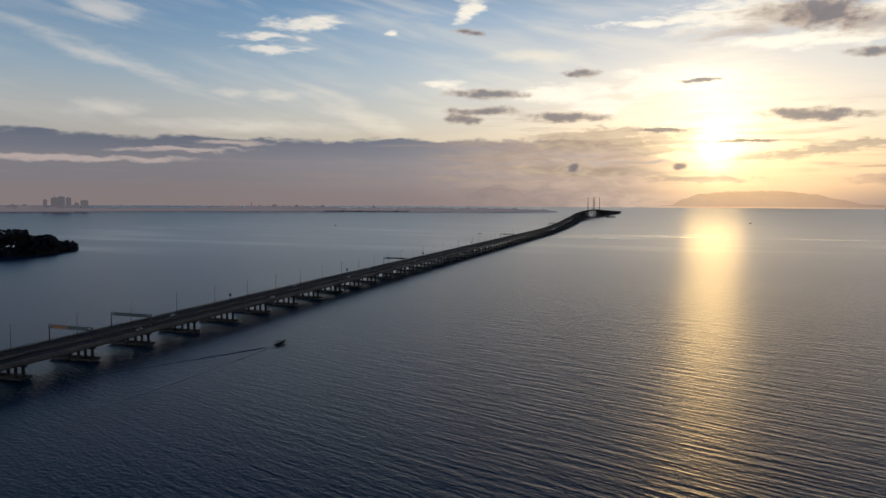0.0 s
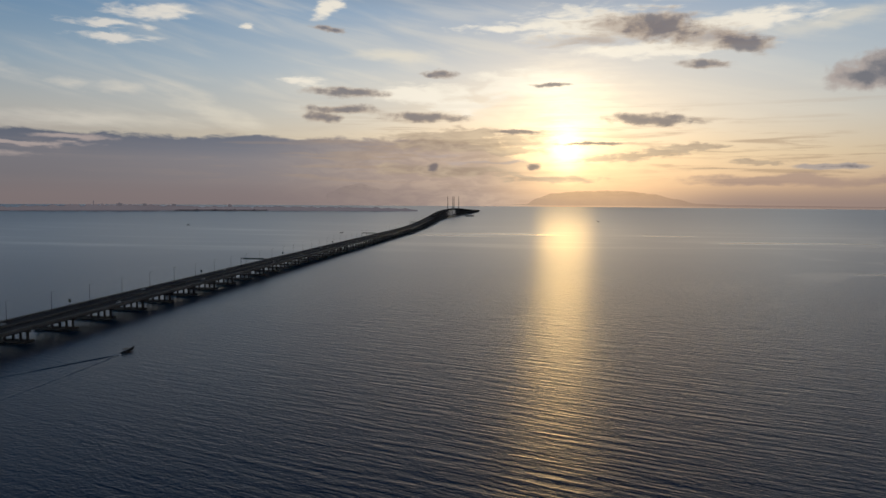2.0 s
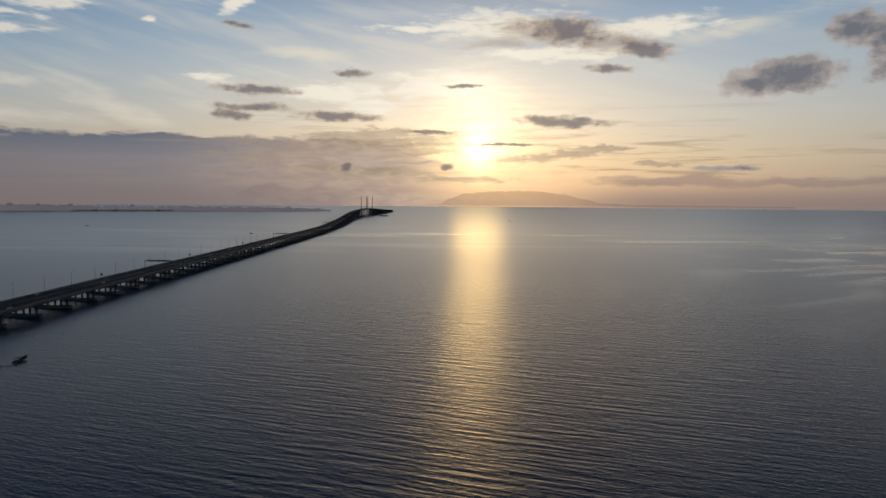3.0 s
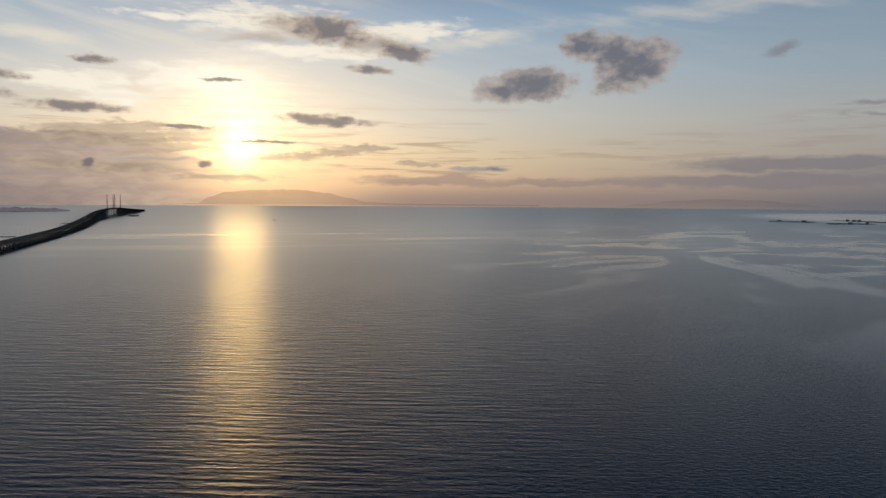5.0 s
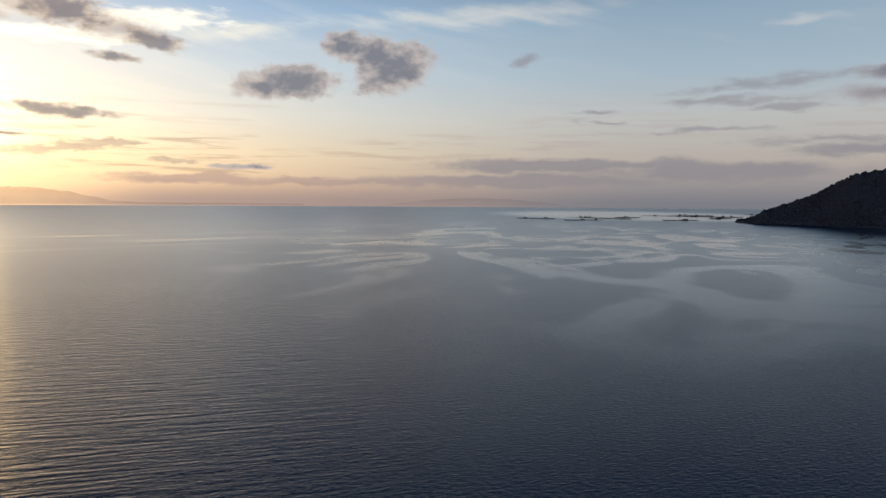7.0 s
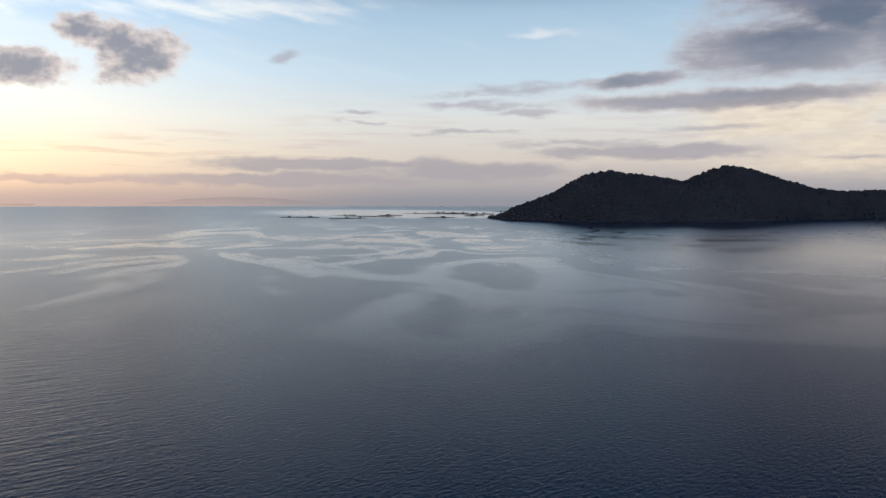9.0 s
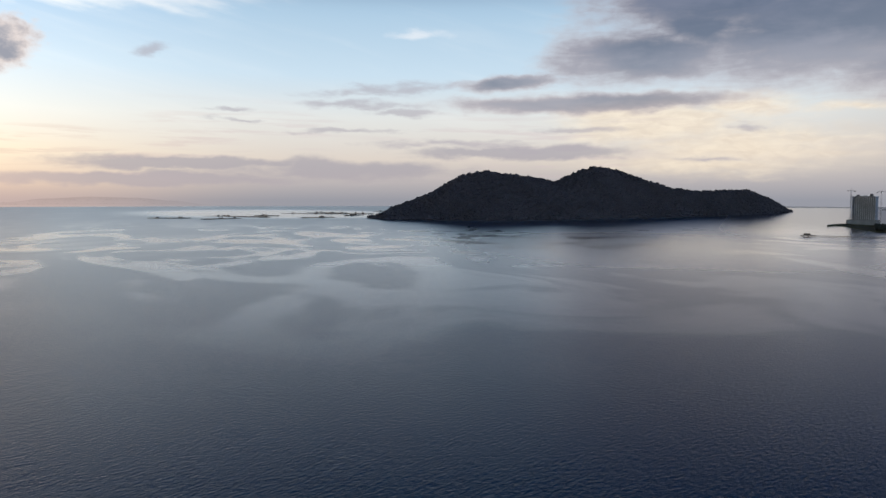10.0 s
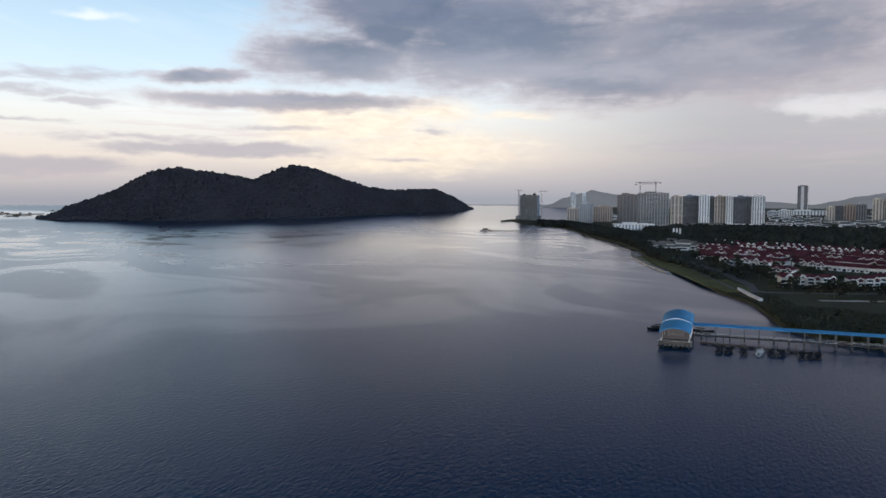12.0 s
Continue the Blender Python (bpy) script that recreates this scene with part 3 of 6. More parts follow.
def blend(x, table):
    """Smooth interpolation in a short table of (x, value)."""
    if x <= table[0][0]:
        return table[0][1]
    for (x0, v0), (x1, v1) in zip(table, table[1:]):
        if x <= x1:
            s = (x - x0) / (x1 - x0)
            s = s * s * (3 - 2 * s)
            return v0 + (v1 - v0) * s
    return table[-1][1]


def linear(x, table):
    if x <= table[0][0]:
        return table[0][1]
    for (x0, v0), (x1, v1) in zip(table, table[1:]):
        if x <= x1:
            return v0 + (v1 - v0) * (x - x0) / (x1 - x0)
    return table[-1][1]


def sheet(rows):
    """A bmesh grid through rows of points."""
    bm = bmesh.new()
    grid = [[bm.verts.new(p) for p in r] for r in rows]
    for r0, r1 in zip(grid, grid[1:]):
        for a, b, c, d in zip(r0, r0[1:], r1[1:], r1):
            bm.faces.new((a, b, c, d))
    for f in bm.faces:
        f.smooth = True
    return bm


# ---- the sea ----
def build_sea():
    rings = [0.5, 60, 150, 300, 500, 800, 1200, 1700, 2300, 2800, 3300, 3600, 4000, 4500, 5200, 6000, 7000, 8500, 10200]
    rows = [[afar(polar(a * 2.5, d)) for a in range(145)] for d in rings]
    bm = sheet(rows)
    bmesh.ops.remove_doubles(bm, verts=bm.verts, dist=0.001)
    ob = part("water", bm, WATER)
    tagged(ob, "calm rippled sea with slicks and a golden sun path", "sea", kind="structure")


build_sea()

# ---- the bridge ----
def lay_bridge():
    """Centre line by its course: heading along the way, in degrees clockwise from +Y."""
    pts, x, y, step = [], -370.0, -235.0, 20.0
    for n in range(320):
        s = n * step
        heading = linear(s, [(0, 17.6), (1900, 17.2), (2500, 14.0), (3200, 13.0), (3800, 17.0), (4280, 19.0), (4500, 20.0), (6300, 17.5)])
        level = linear(s, [(600, 8.6), (1500, 11.0), (2050, 12.0), (2300, 14.0), (3850, 34.5), (4050, 36.2), (4280, 36.2), (4450, 33.0), (4900, 22.0), (5500, 11.0), (6300, 9.0)])
        pts.append((x, y, level, heading))
        x += step * math.sin(radians(heading))
        y += step * math.cos(radians(heading))
    return pts


COURSE = lay_bridge()


def on_bridge(s, across=0.0, up=0.0):
    i = min(int(s // 20), len(COURSE) - 2)
    f = s / 20 - i
    a, b = COURSE[i], COURSE[i + 1]
    x, y, z, hd = (a[k] + (b[k] - a[k]) * f for k in range(4))
    r = radians(hd)
    return Vector((x + across * math.cos(r), y - across * math.sin(r), z + up)), hd


def place(p, heading=0.0):
    """Pose of a thing at p that looks along heading, drawn in with the distance."""
    q = afar(p)
    f = (Vector((q.x, q.y)).length / max(1.0, math.hypot(p[0], p[1])))
    return pose(*q, 0, 0, -heading) @ Matrix.Diagonal((f, f, f, 1))


def extrude_course(profile, s0, s1, step=20.0):
    """Runs a closed profile of (across, up) along the bridge."""
    rows = []
    s = s0
    while s <= s1:
        rows.append([afar(on_bridge(s, a, u)[0]) for a, u in profile] + [afar(on_bridge(s, *profile[0])[0])])
        s += step
    bm = sheet(rows)
    for f in bm.faces:
        f.smooth = False
    bmesh.ops.remove_doubles(bm, verts=bm.verts, dist=0.0005)
    bmesh.ops.recalc_face_normals(bm, faces=bm.faces)
    return bm


def mesh_of(name, bm, material):
    me = bpy.data.meshes.new(name)
    bm.to_mesh(me)
    bm.free()
    me.materials.append(material)
    return me


def build_bridge():
    bridge = thing("road_bridge", "long low concrete road bridge on many piers across the sea", "bridge")
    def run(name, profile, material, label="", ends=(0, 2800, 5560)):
        """A member all along the bridge, its far stretch in see-through concrete that imitates mist."""
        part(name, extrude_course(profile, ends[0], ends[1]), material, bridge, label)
        part(name, extrude_course(profile, ends[1], ends[2]), MISTED_CONCRETE, bridge, label)

    run("deck", [(-14, -0.9), (-14, 0), (14, 0), (14, -0.9)], CONCRETE)
    for c in (-6.9, 6.9):
        run("carriageway", [(c - 6.5, 0.004), (c - 6.5, 0.06), (c + 6.5, 0.06), (c + 6.5, 0.004)], ASPHALT, "dark asphalt carriageway")
        for a in (c - 5.9, c + 5.9):
            part("edge_line", extrude_course([(a - 0.1, 0.064), (a - 0.1, 0.075), (a + 0.1, 0.075), (a + 0.1, 0.064)], 400, 1600), ROAD_PAINT, bridge, "worn white edge line")
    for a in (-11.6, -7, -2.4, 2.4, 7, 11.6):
        run("girder", [(a - 0.8, -1.8), (a - 0.6, -0.9), (a + 0.6, -0.9), (a + 0.8, -1.8)], DARK_CONCRETE)
    for side in (-1, 1):
        o = 13.8 * side
        run("parapet", [(o - 0.2, 0), (o - 0.15, 0.55), (o + 0.15, 0.55), (o + 0.2, 0)], CONCRETE)
        part("rail", extrude_course([(o - 0.09, 0.95), (o - 0.09, 1.12), (o + 0.09, 1.12), (o + 0.09, 0.95)], 0, 2800), STEEL, bridge, "grey steel hand rail")
    post = mesh_of("baluster", boxes((-0.2, 0.2, -0.45, 0.45, 0.5, 0.97)), PALE_CONCRETE)
    for k in range(260):
        p, hd = on_bridge(500 + k * 2.6, -13.8)
        share("baluster", post, bridge, place(p, hd))
    run("median", [(-0.35, 0), (-0.12, 0.95), (0.12, 0.95), (0.35, 0)], CONCRETE, "concrete median barrier")

    head = mesh_of("crosshead", boxes((-12.8, 12.8, -1.0, 1.0, -0.9, 0), bevel=0.15), DARK_CONCRETE)
    column = mesh_of("column", rod(bmesh.new(), (0, 0, 0), (0, 0, 1), 0.75, sides=12), DARK_CONCRETE)
    cap = mesh_of("pile_cap", boxes((-6.3, 6.3, -3.4, 3.4, 0.35, 1.6), bevel=0.2), DARK_CONCRETE)
    pile = mesh_of("pile", rod(bmesh.new(), (0, 0, -2), (0, 0, 0.5), 0.5, sides=8), DARK_CONCRETE)
    for k in range(115):
        s = 218 + k * 40
        if s > 4320 or 4030 < s < 4310:
            continue
        p, hd = on_bridge(s)
        pier = share("pier", head, bridge, place((p.x, p.y, 0), hd) @ pose(0, 0, p.z - 1.8))
        top = p.z - 1.8
        for a in (-11.2, -6.9, -2.6, 2.6, 6.9, 11.2):
            share("column", column, pier, pose(a, 0, 1.6 - top) @ Matrix.Diagonal((1, 1, top - 0.9 - 1.6 + 0.1, 1)))
        for a in (-6.7, 6.7):
            share("pile_cap", cap, pier, pose(a, 0, -top))
            if s < 1300:
                for i in (-4.6, 0, 4.6):
                    for j in (-2.4, 2.4):
                        share("pile", pile, pier, pose(a + i, j, -top))

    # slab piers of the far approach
    slab = mesh_of("slab_pier", boxes((-12.5, 12.5, -2.5, 2.5, -1, 1)), MISTED_CONCRETE)
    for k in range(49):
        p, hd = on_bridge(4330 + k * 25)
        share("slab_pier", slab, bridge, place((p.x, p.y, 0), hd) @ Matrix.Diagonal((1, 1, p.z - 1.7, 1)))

    # two portal towers over the main span
    for s in (4052, 4277):
        p, hd = on_bridge(s)
        bm = boxes((-19, 19, -9, 9, -1, 4), bevel=0.4)
        tower = share("tower", mesh_of("tower_base", bm, MISTED_CONCRETE), bridge, place((p.x, p.y, 0), hd))
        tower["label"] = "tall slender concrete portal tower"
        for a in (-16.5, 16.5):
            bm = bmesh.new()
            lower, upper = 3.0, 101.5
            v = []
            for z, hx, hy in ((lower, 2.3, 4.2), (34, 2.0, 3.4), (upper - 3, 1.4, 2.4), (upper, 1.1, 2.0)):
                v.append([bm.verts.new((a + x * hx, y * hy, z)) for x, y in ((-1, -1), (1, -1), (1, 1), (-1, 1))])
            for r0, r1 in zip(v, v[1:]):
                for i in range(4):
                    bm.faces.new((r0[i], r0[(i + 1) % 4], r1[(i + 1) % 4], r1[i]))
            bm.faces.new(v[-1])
            part("tower_leg", bm, MISTED_CONCRETE, tower)
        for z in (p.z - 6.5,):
            part("cross_beam", boxes((-15.4, 15.4, -2.2, 2.2, z, z + 4), bevel=0.2), MISTED_CONCRETE, tower)
        part("centre_wall", boxes((-1.6, 1.6, -2, 2, 4, p.z - 6.5)), MISTED_CONCRETE, tower)


build_bridge()


# ---- on the bridge: gantries, lamps, signs, cars ----
def course_at(y, across):
    """The way along the bridge at which its line passes y."""
    return min((s for s in range(0, 5200, 2)), key=lambda s: abs(on_bridge(s, across)[0].y - y))


def course_toward(az, across):
    """The way along the bridge at which its line is passed by that azimuth."""
    def turn(s):
        p = on_bridge(s, across)[0]
        return math.degrees(math.atan2(p.x, p.y))
    return min((s for s in range(300, 4000, 2)), key=lambda s: abs(turn(s) - az))


def build_gantry(az, board):
    s = course_toward(az, -13.4)
    p, hd = on_bridge(s)
    g = thing("sign_gantry", "dark steel sign gantry over the bridge carriageways", "gantry", group="sign gantries on the bridge")
    g.matrix_basis = place(p, hd)
    for a in (-13.4, 13.4):
        post = part("post", rod(boxes((a - 0.45, a + 0.45, -0.45, 0.45, 0.06, 0.3)), (a, 0, 0.1), (a, 0, 8.6), 0.26), DARK_STEEL, g)
    bm = bmesh.new()
    for z in (7.0, 8.4):
        for d in (-0.5, 0.5):
            rod(bm, (-13.4, d, z), (13.4, d, z), 0.12, sides=6)
    for i in range(20):
        x0, x1 = -13.4 + i * 1.34, -12.06 + i * 1.34
        for d in (-0.5, 0.5):
            rod(bm, (x0, d, 7.0 if i % 2 else 8.4), (x1, d, 8.4 if i % 2 else 7.0), 0.08, sides=5)
    part("truss", bm, DARK_STEEL, g)
    for x0, x1, mat in ((-11.0, -2.0, board), (-1.4, 11.5, SIGN_BACK)):
        part("sign_board", boxes((x0, x1, -0.75, -0.6, 6.9, 8.6), bevel=0.03), mat, g)
        bm = bmesh.new()
        for i in range(4):
            x = x0 + 0.6 + i * (x1 - x0 - 1.2) / 3
            box(bm, x - 0.06, x + 0.06, -0.6, -0.5, 6.95, 8.55)
        part("rib", bm, STEEL, g)


for az, board in ((-28.9, ORANGE_BOARD), (-25.0, SIGN_BACK), (-4.7, SIGN_BACK), (4.6, SIGN_BACK), (8.4, SIGN_BACK)):
    build_gantry(az, board)


def build_bridge_lamps():
    lamp = thing("street_lamp", "tall slim grey street lamp on the bridge parapet", "street lamp", group="street lamps along the bridge")
    part("pole", rod(rod(bmesh.new(), (0, 0, 0), (0, 0, 0.5), 0.2), (0, 0, 0.5), (0, 0, 11.5), 0.13, 0.08), DARK_STEEL, lamp)
    part("arm", rod(bmesh.new(), (0, 0, 11.4), (1.8, 0, 11.9), 0.07, 0.05, 6), DARK_STEEL, lamp)
    part("head", boxes((1.6, 2.5, -0.18, 0.18, 11.82, 12.0), bevel=0.04), STEEL, lamp)
    first = course_toward(-31.2, -13.6)
    for k in range(60):
        p, hd = on_bridge(first - 80 + k * 40, -13.6, 0.3)
        m = place(p, hd)
        if k == 0:
            lamp.matrix_basis = m
        else:
            copy_thing(lamp, m)
    sign = thing("road_sign", "small dark road sign on a post", "road sign", group="road signs on the bridge")
    part("post", rod(bmesh.new(), (0, 0, 0), (0, 0, 3.4), 0.08), DARK_STEEL, sign)
    part("plate", boxes((-0.9, 0.9, -0.06, 0.0, 2.2, 4.4), bevel=0.02), SIGN_BACK, sign)
    for k, y in enumerate((505, 690, 905, 1130)):
        p, hd = on_bridge(course_at(y, -13), -13.5, 0.4)
        if k == 0:
            sign.matrix_basis = place(p, hd)
        else:
            copy_thing(sign, place(p, hd))


build_bridge_lamps()


def build_cars():
    car = thing("car", "pale saloon car driving along the bridge", "car", group="cars on the bridge")
    bm = bmesh.new()
    prof = [(-2.2, 0.3), (-2.25, 0.75), (-1.5, 0.95), (-0.9, 1.42), (0.6, 1.45), (1.2, 0.98), (2.1, 0.8), (2.25, 0.45), (2.2, 0.3)]
    rows = [[(x * w, y, z) for y, z in prof] for x, w in ((-0.85, 1.0), (0.85, 1.0))]
    a = [bm.verts.new(p) for p in rows[0]]
    b = [bm.verts.new(p) for p in rows[1]]
    bm.faces.new(a[::-1])
    bm.faces.new(b)
    for i in range(len(a)):
        j = (i + 1) % len(a)
        bm.faces.new((a[i], a[j], b[j], b[i]))
    bmesh.ops.recalc_face_normals(bm, faces=bm.faces)
    bmesh.ops.bevel(bm, geom=list(bm.edges), offset=0.06, segments=1, affect="EDGES")
    part("body", bm, CAR_PAINT, car)
    part("windscreen", boxes((-0.7, 0.7, 0.66, 1.24, 1.0, 1.3)), GLAZING, car, "dark windscreen")
    for x in (-0.78, 0.78):
        for y in (-1.4, 1.4):
            part("wheel", rod(bmesh.new(), (x - 0.11, y, 0.32), (x + 0.11, y, 0.32), 0.32, sides=12), RUBBER, car)
    spots = [(560, 5.0), (655, 8.5), (700, -5.0), (790, 10.0), (855, -8.5), (930, 5.0), (1010, -10), (1100, 8), (1210, 5.0), (1330, -5), (1500, 8)]
    for k, (s, a) in enumerate(spots):
        p, hd = on_bridge(s, a, 0.08)
        m = place(p, hd + (180 if a > 0 else 0))
        if k == 0:
            car.matrix_basis = m
        else:
            copy_thing(car, m)


build_cars()


# ---- the fishing boat and its wake ----
def hull(bm, length, beam, depth, sheer=0.5, n=9):
    rows = []
    for i in range(n):
        t = i / (n - 1)
        w = beam / 2 * (1 - max(0, (t - 0.45) / 0.55) ** 2.2) * (0.8 + 0.2 * min(1, t * 4))
        lift = sheer * max(0, t - 0.35) ** 2 * 2.2
        y = (t - 0.5) * length
        rows.append([(-w, y, depth + lift), (-w * 0.85, y, depth * 0.35 + lift), (-w * 0.3, y, -0.25 + lift * 0.6), (w * 0.3, y, -0.25 + lift * 0.6), (w * 0.85, y, depth * 0.35 + lift), (w, y, depth + lift),
                     (w * 0.82, y, depth + lift), (w * 0.7, y, depth * 0.45 + lift), (-w * 0.7, y, depth * 0.45 + lift), (-w * 0.82, y, depth + lift)])
    grid = [[bm.verts.new(p) for p in r] for r in rows]
    for r0, r1 in zip(grid, grid[1:]):
        for i in range(10):
            j = (i + 1) % 10
            bm.faces.new((r0[i], r0[j], r1[j], r1[i]))
    bm.faces.new(grid[0])
    bm.faces.new(grid[-1][::-1])
    bmesh.ops.recalc_face_normals(bm, faces=bm.faces)
    return bm


def build_fishing_boat():
    boat = thing("fishing_boat", "small dark wooden fishing boat with a raised prow, under way", "boat", at=(-90, 394, 0.1), turn=-21)
    part("hull", hull(bmesh.new(), 10.5, 2.0, 0.8, 1.5), BOAT_DARK, boat)
    part("canopy", boxes((-0.95, 0.95, -3.6, -0.2, 2.1, 2.22), bevel=0.04), TIMBER, boat)
    for x in (-0.85, 0.85):
        for y in (-3.4, -0.4):
            part("canopy_post", rod(bmesh.new(), (x, y, 0.5), (x, y, 2.12), 0.05, sides=6), TIMBER, boat)
    part("engine_box", boxes((-0.5, 0.5, -3.2, -1.8, 0.35, 1.15), bevel=0.05), DARK_STEEL, boat)
    part("thwart", boxes((-0.85, 0.85, 0.9, 1.2, 0.62, 0.7)), TIMBER, boat)
    for name, end, width, high in (("wake", (-168, 316), 2.1, 0.5), ("wake", (-140, 250), 2.1, 0.36)):
        a, b = Vector((-92, 389, 0)), Vector((*end, 0))
        d = (b - a).normalized()
        n = Vector((-d.y, d.x, 0))
        rows = []
        for i in range(60):
            t = i / 59
            bow = n * (math.sin(t * math.pi) * 2.0)
            c = a + (b - a) * t + bow
            w = width * (0.4 + 0.8 * t)
            hgt = high * (1 - t) ** 0.7 * (0.7 + 0.5 * noise.noise(Vector((i * 0.5, end[0], 0)))) * min(1, t * 12)
            rows.append([c + n * (w * u) + Vector((0, 0, z)) for u, z in ((-1, -0.05), (-0.5, hgt * 0.5), (0, hgt), (0.45, hgt * 0.35), (1, -0.05))])
        bm = sheet(rows)
        bmesh.ops.recalc_face_normals(bm, faces=bm.faces)
        tagged(part(name, bm, WATER), "long low bow wave trailing behind the boat", "wake", kind="stuff")
    foam = bmesh.new()
    rnd = random.Random(4)
    for i in range(70):
        t = rnd.random() ** 1.5
        p = Vector((-91, 390, 0.05)) + Vector((-0.36, -0.93, 0)) * (t * 14) + Vector((rnd.uniform(-1, 1), rnd.uniform(-1, 1), 0)) * (0.5 + t)
        bmesh.ops.create_icosphere(foam, subdivisions=1, radius=rnd.uniform(0.12, 0.35) * (1 - 0.5 * t), matrix=Matrix.Translation(p) @ Matrix.Diagonal((1.4, 1.4, 0.4, 1)))
    tagged(part("foam", foam, WHITE_PAINT), "white propeller foam behind the boat", "foam", kind="stuff")


build_fishing_boat()


# ---- foliage ----
ICO = bmesh.new()
bmesh.ops.create_icosphere(ICO, subdivisions=1, radius=1.0)
ICO_V = np.array([v.co[:] for v in ICO.verts])
ICO_F = np.array([[v.index for v in f.verts] for f in ICO.faces])
ICO.free()


def clumps(name, centres, radii, material, squash=0.75, seed=1, parent=None):
    """Many uneven leaf clumps in one mesh."""
    rng = np.random.default_rng(seed)
    c, r = np.array(centres, dtype=float), np.array(radii, dtype=float)
    d = np.hypot(c[:, 0], c[:, 1])
    u = np.maximum(d - FOLD, 0) / REACH
    s = np.where(d > FOLD, (FOLD + REACH * u / (u + 1)) / np.maximum(d, 1e-6), 1.0)
    c = np.stack([c[:, 0] * s, c[:, 1] * s, np.where(d > FOLD, EYE + (c[:, 2] - EYE) * s, c[:, 2])], 1)
    r = r * s
    n, k = len(c), len(ICO_V)
    j = 1 + rng.uniform(-0.35, 0.35, (n, k, 1))
    v = c[:, None, :] + ICO_V[None] * j * r[:, None, None] * np.array([1, 1, squash])
    f = ICO_F[None] + (np.arange(n) * k)[:, None, None]
    me = bpy.data.meshes.new(name)
    me.from_pydata(v.reshape(-1, 3).tolist(), [], f.reshape(-1, 3).tolist())
    me.polygons.foreach_set("use_smooth", [True] * len(me.polygons))
    me.materials.append(material)
    ob = new(name, me)
    ob.parent = parent
    return ob


def make_tree(seed, height, spread):
    """A trunk with limbs and a crown of leaf clumps with gaps in it."""
    rnd = random.Random(seed)
    tree = thing("tree", "dark leafy tree on the shore", "tree", group="trees along the shore")
    bm = bmesh.new()
    lean = Vector((rnd.uniform(-0.06, 0.06), rnd.uniform(-0.06, 0.06), 1))
    fork = lean * height * 0.42
    rod(bm, (0, 0, -0.3), fork, 0.035 * height, 0.022 * height, 8)
    cen, rad = [], []
    for i in range(9):
        a = i * 2.4 + rnd.random()
        out = spread * rnd.uniform(0.35, 0.95)
        tip = Vector((math.cos(a) * out, math.sin(a) * out, height * rnd.uniform(0.5, 0.95)))
        rod(bm, fork * rnd.uniform(0.75, 1.0), tip, 0.014 * height, 0.004 * height, 5)
        for q in range(13):
            o = Vector((rnd.gauss(0, 1), rnd.gauss(0, 1), rnd.gauss(0, 0.6))) * spread * 0.25
            cen.append(tip + o)
            rad.append(spread * rnd.uniform(0.08, 0.19))
    part("trunk", bm, BARK, tree)
    clumps("crown", cen, rad, LEAVES, 0.7, seed, tree)
    return tree


TREES = [make_tree(11, 14, 5.2), make_tree(12, 11, 5.0), make_tree(13, 17, 5.5), make_tree(14, 9, 4.4)]
USED = set()


def plant(kind, x, y, z, size, turn):
    m = pose(x, y, z, 0, 0, turn)
    t = TREES[kind]
    if kind not in USED:
        USED.add(kind)
        t.scale = (1, 1, 1)
        t.matrix_basis = m
        return t
    c = copy_thing(t, m)
    c.scale = (size, size, size * 0.95)
    return c


# ---- the wooded island ----
ISLAND_RIDGE = [(77.2, 0), (77.9, 8), (79.0, 40), (80.5, 70), (82.2, 108), (83.5, 150), (84.8, 190), (86.6, 208), (88.3, 192), (90.5, 180), (91.8, 164), (92.3, 166), (93.5, 205), (95.0, 238),
                (96.8, 222), (99.0, 176), (100.7, 140), (103.0, 125), (104.5, 136), (106.2, 142), (107.6, 90), (108.4, 45), (108.95, 4), (109.2, 0)]
ISLAND_SHORE = [(77.2, 3300), (78.6, 2960), (83.5, 2815), (88, 2773), (92.3, 2900), (96.4, 3144), (100.4, 3434), (104.2, 3913), (107.7, 4900), (109.2, 5700)]


def island_depth(az):
    return 900 * max(0.02, min(1, (az - 77.0) / 4, (109.3 - az) / 3))


def island_height(az, d):
    near = linear(az, ISLAND_SHORE)
    s = (d - near) / island_depth(az)
    if s < 0 or s > 1:
        return -1.0
    f = s / 0.55 if s < 0.55 else (1 - s) / 0.45
    f = math.sin(min(1, f) * math.pi / 2) ** 0.9
    lump = noise.noise(Vector((az * 0.55, d * 0.004, 0))) * 0.22 * (1 - f)
    return max(0.0, (linear(az, ISLAND_RIDGE) - 7) * f * (1 + lump)) + 1.0


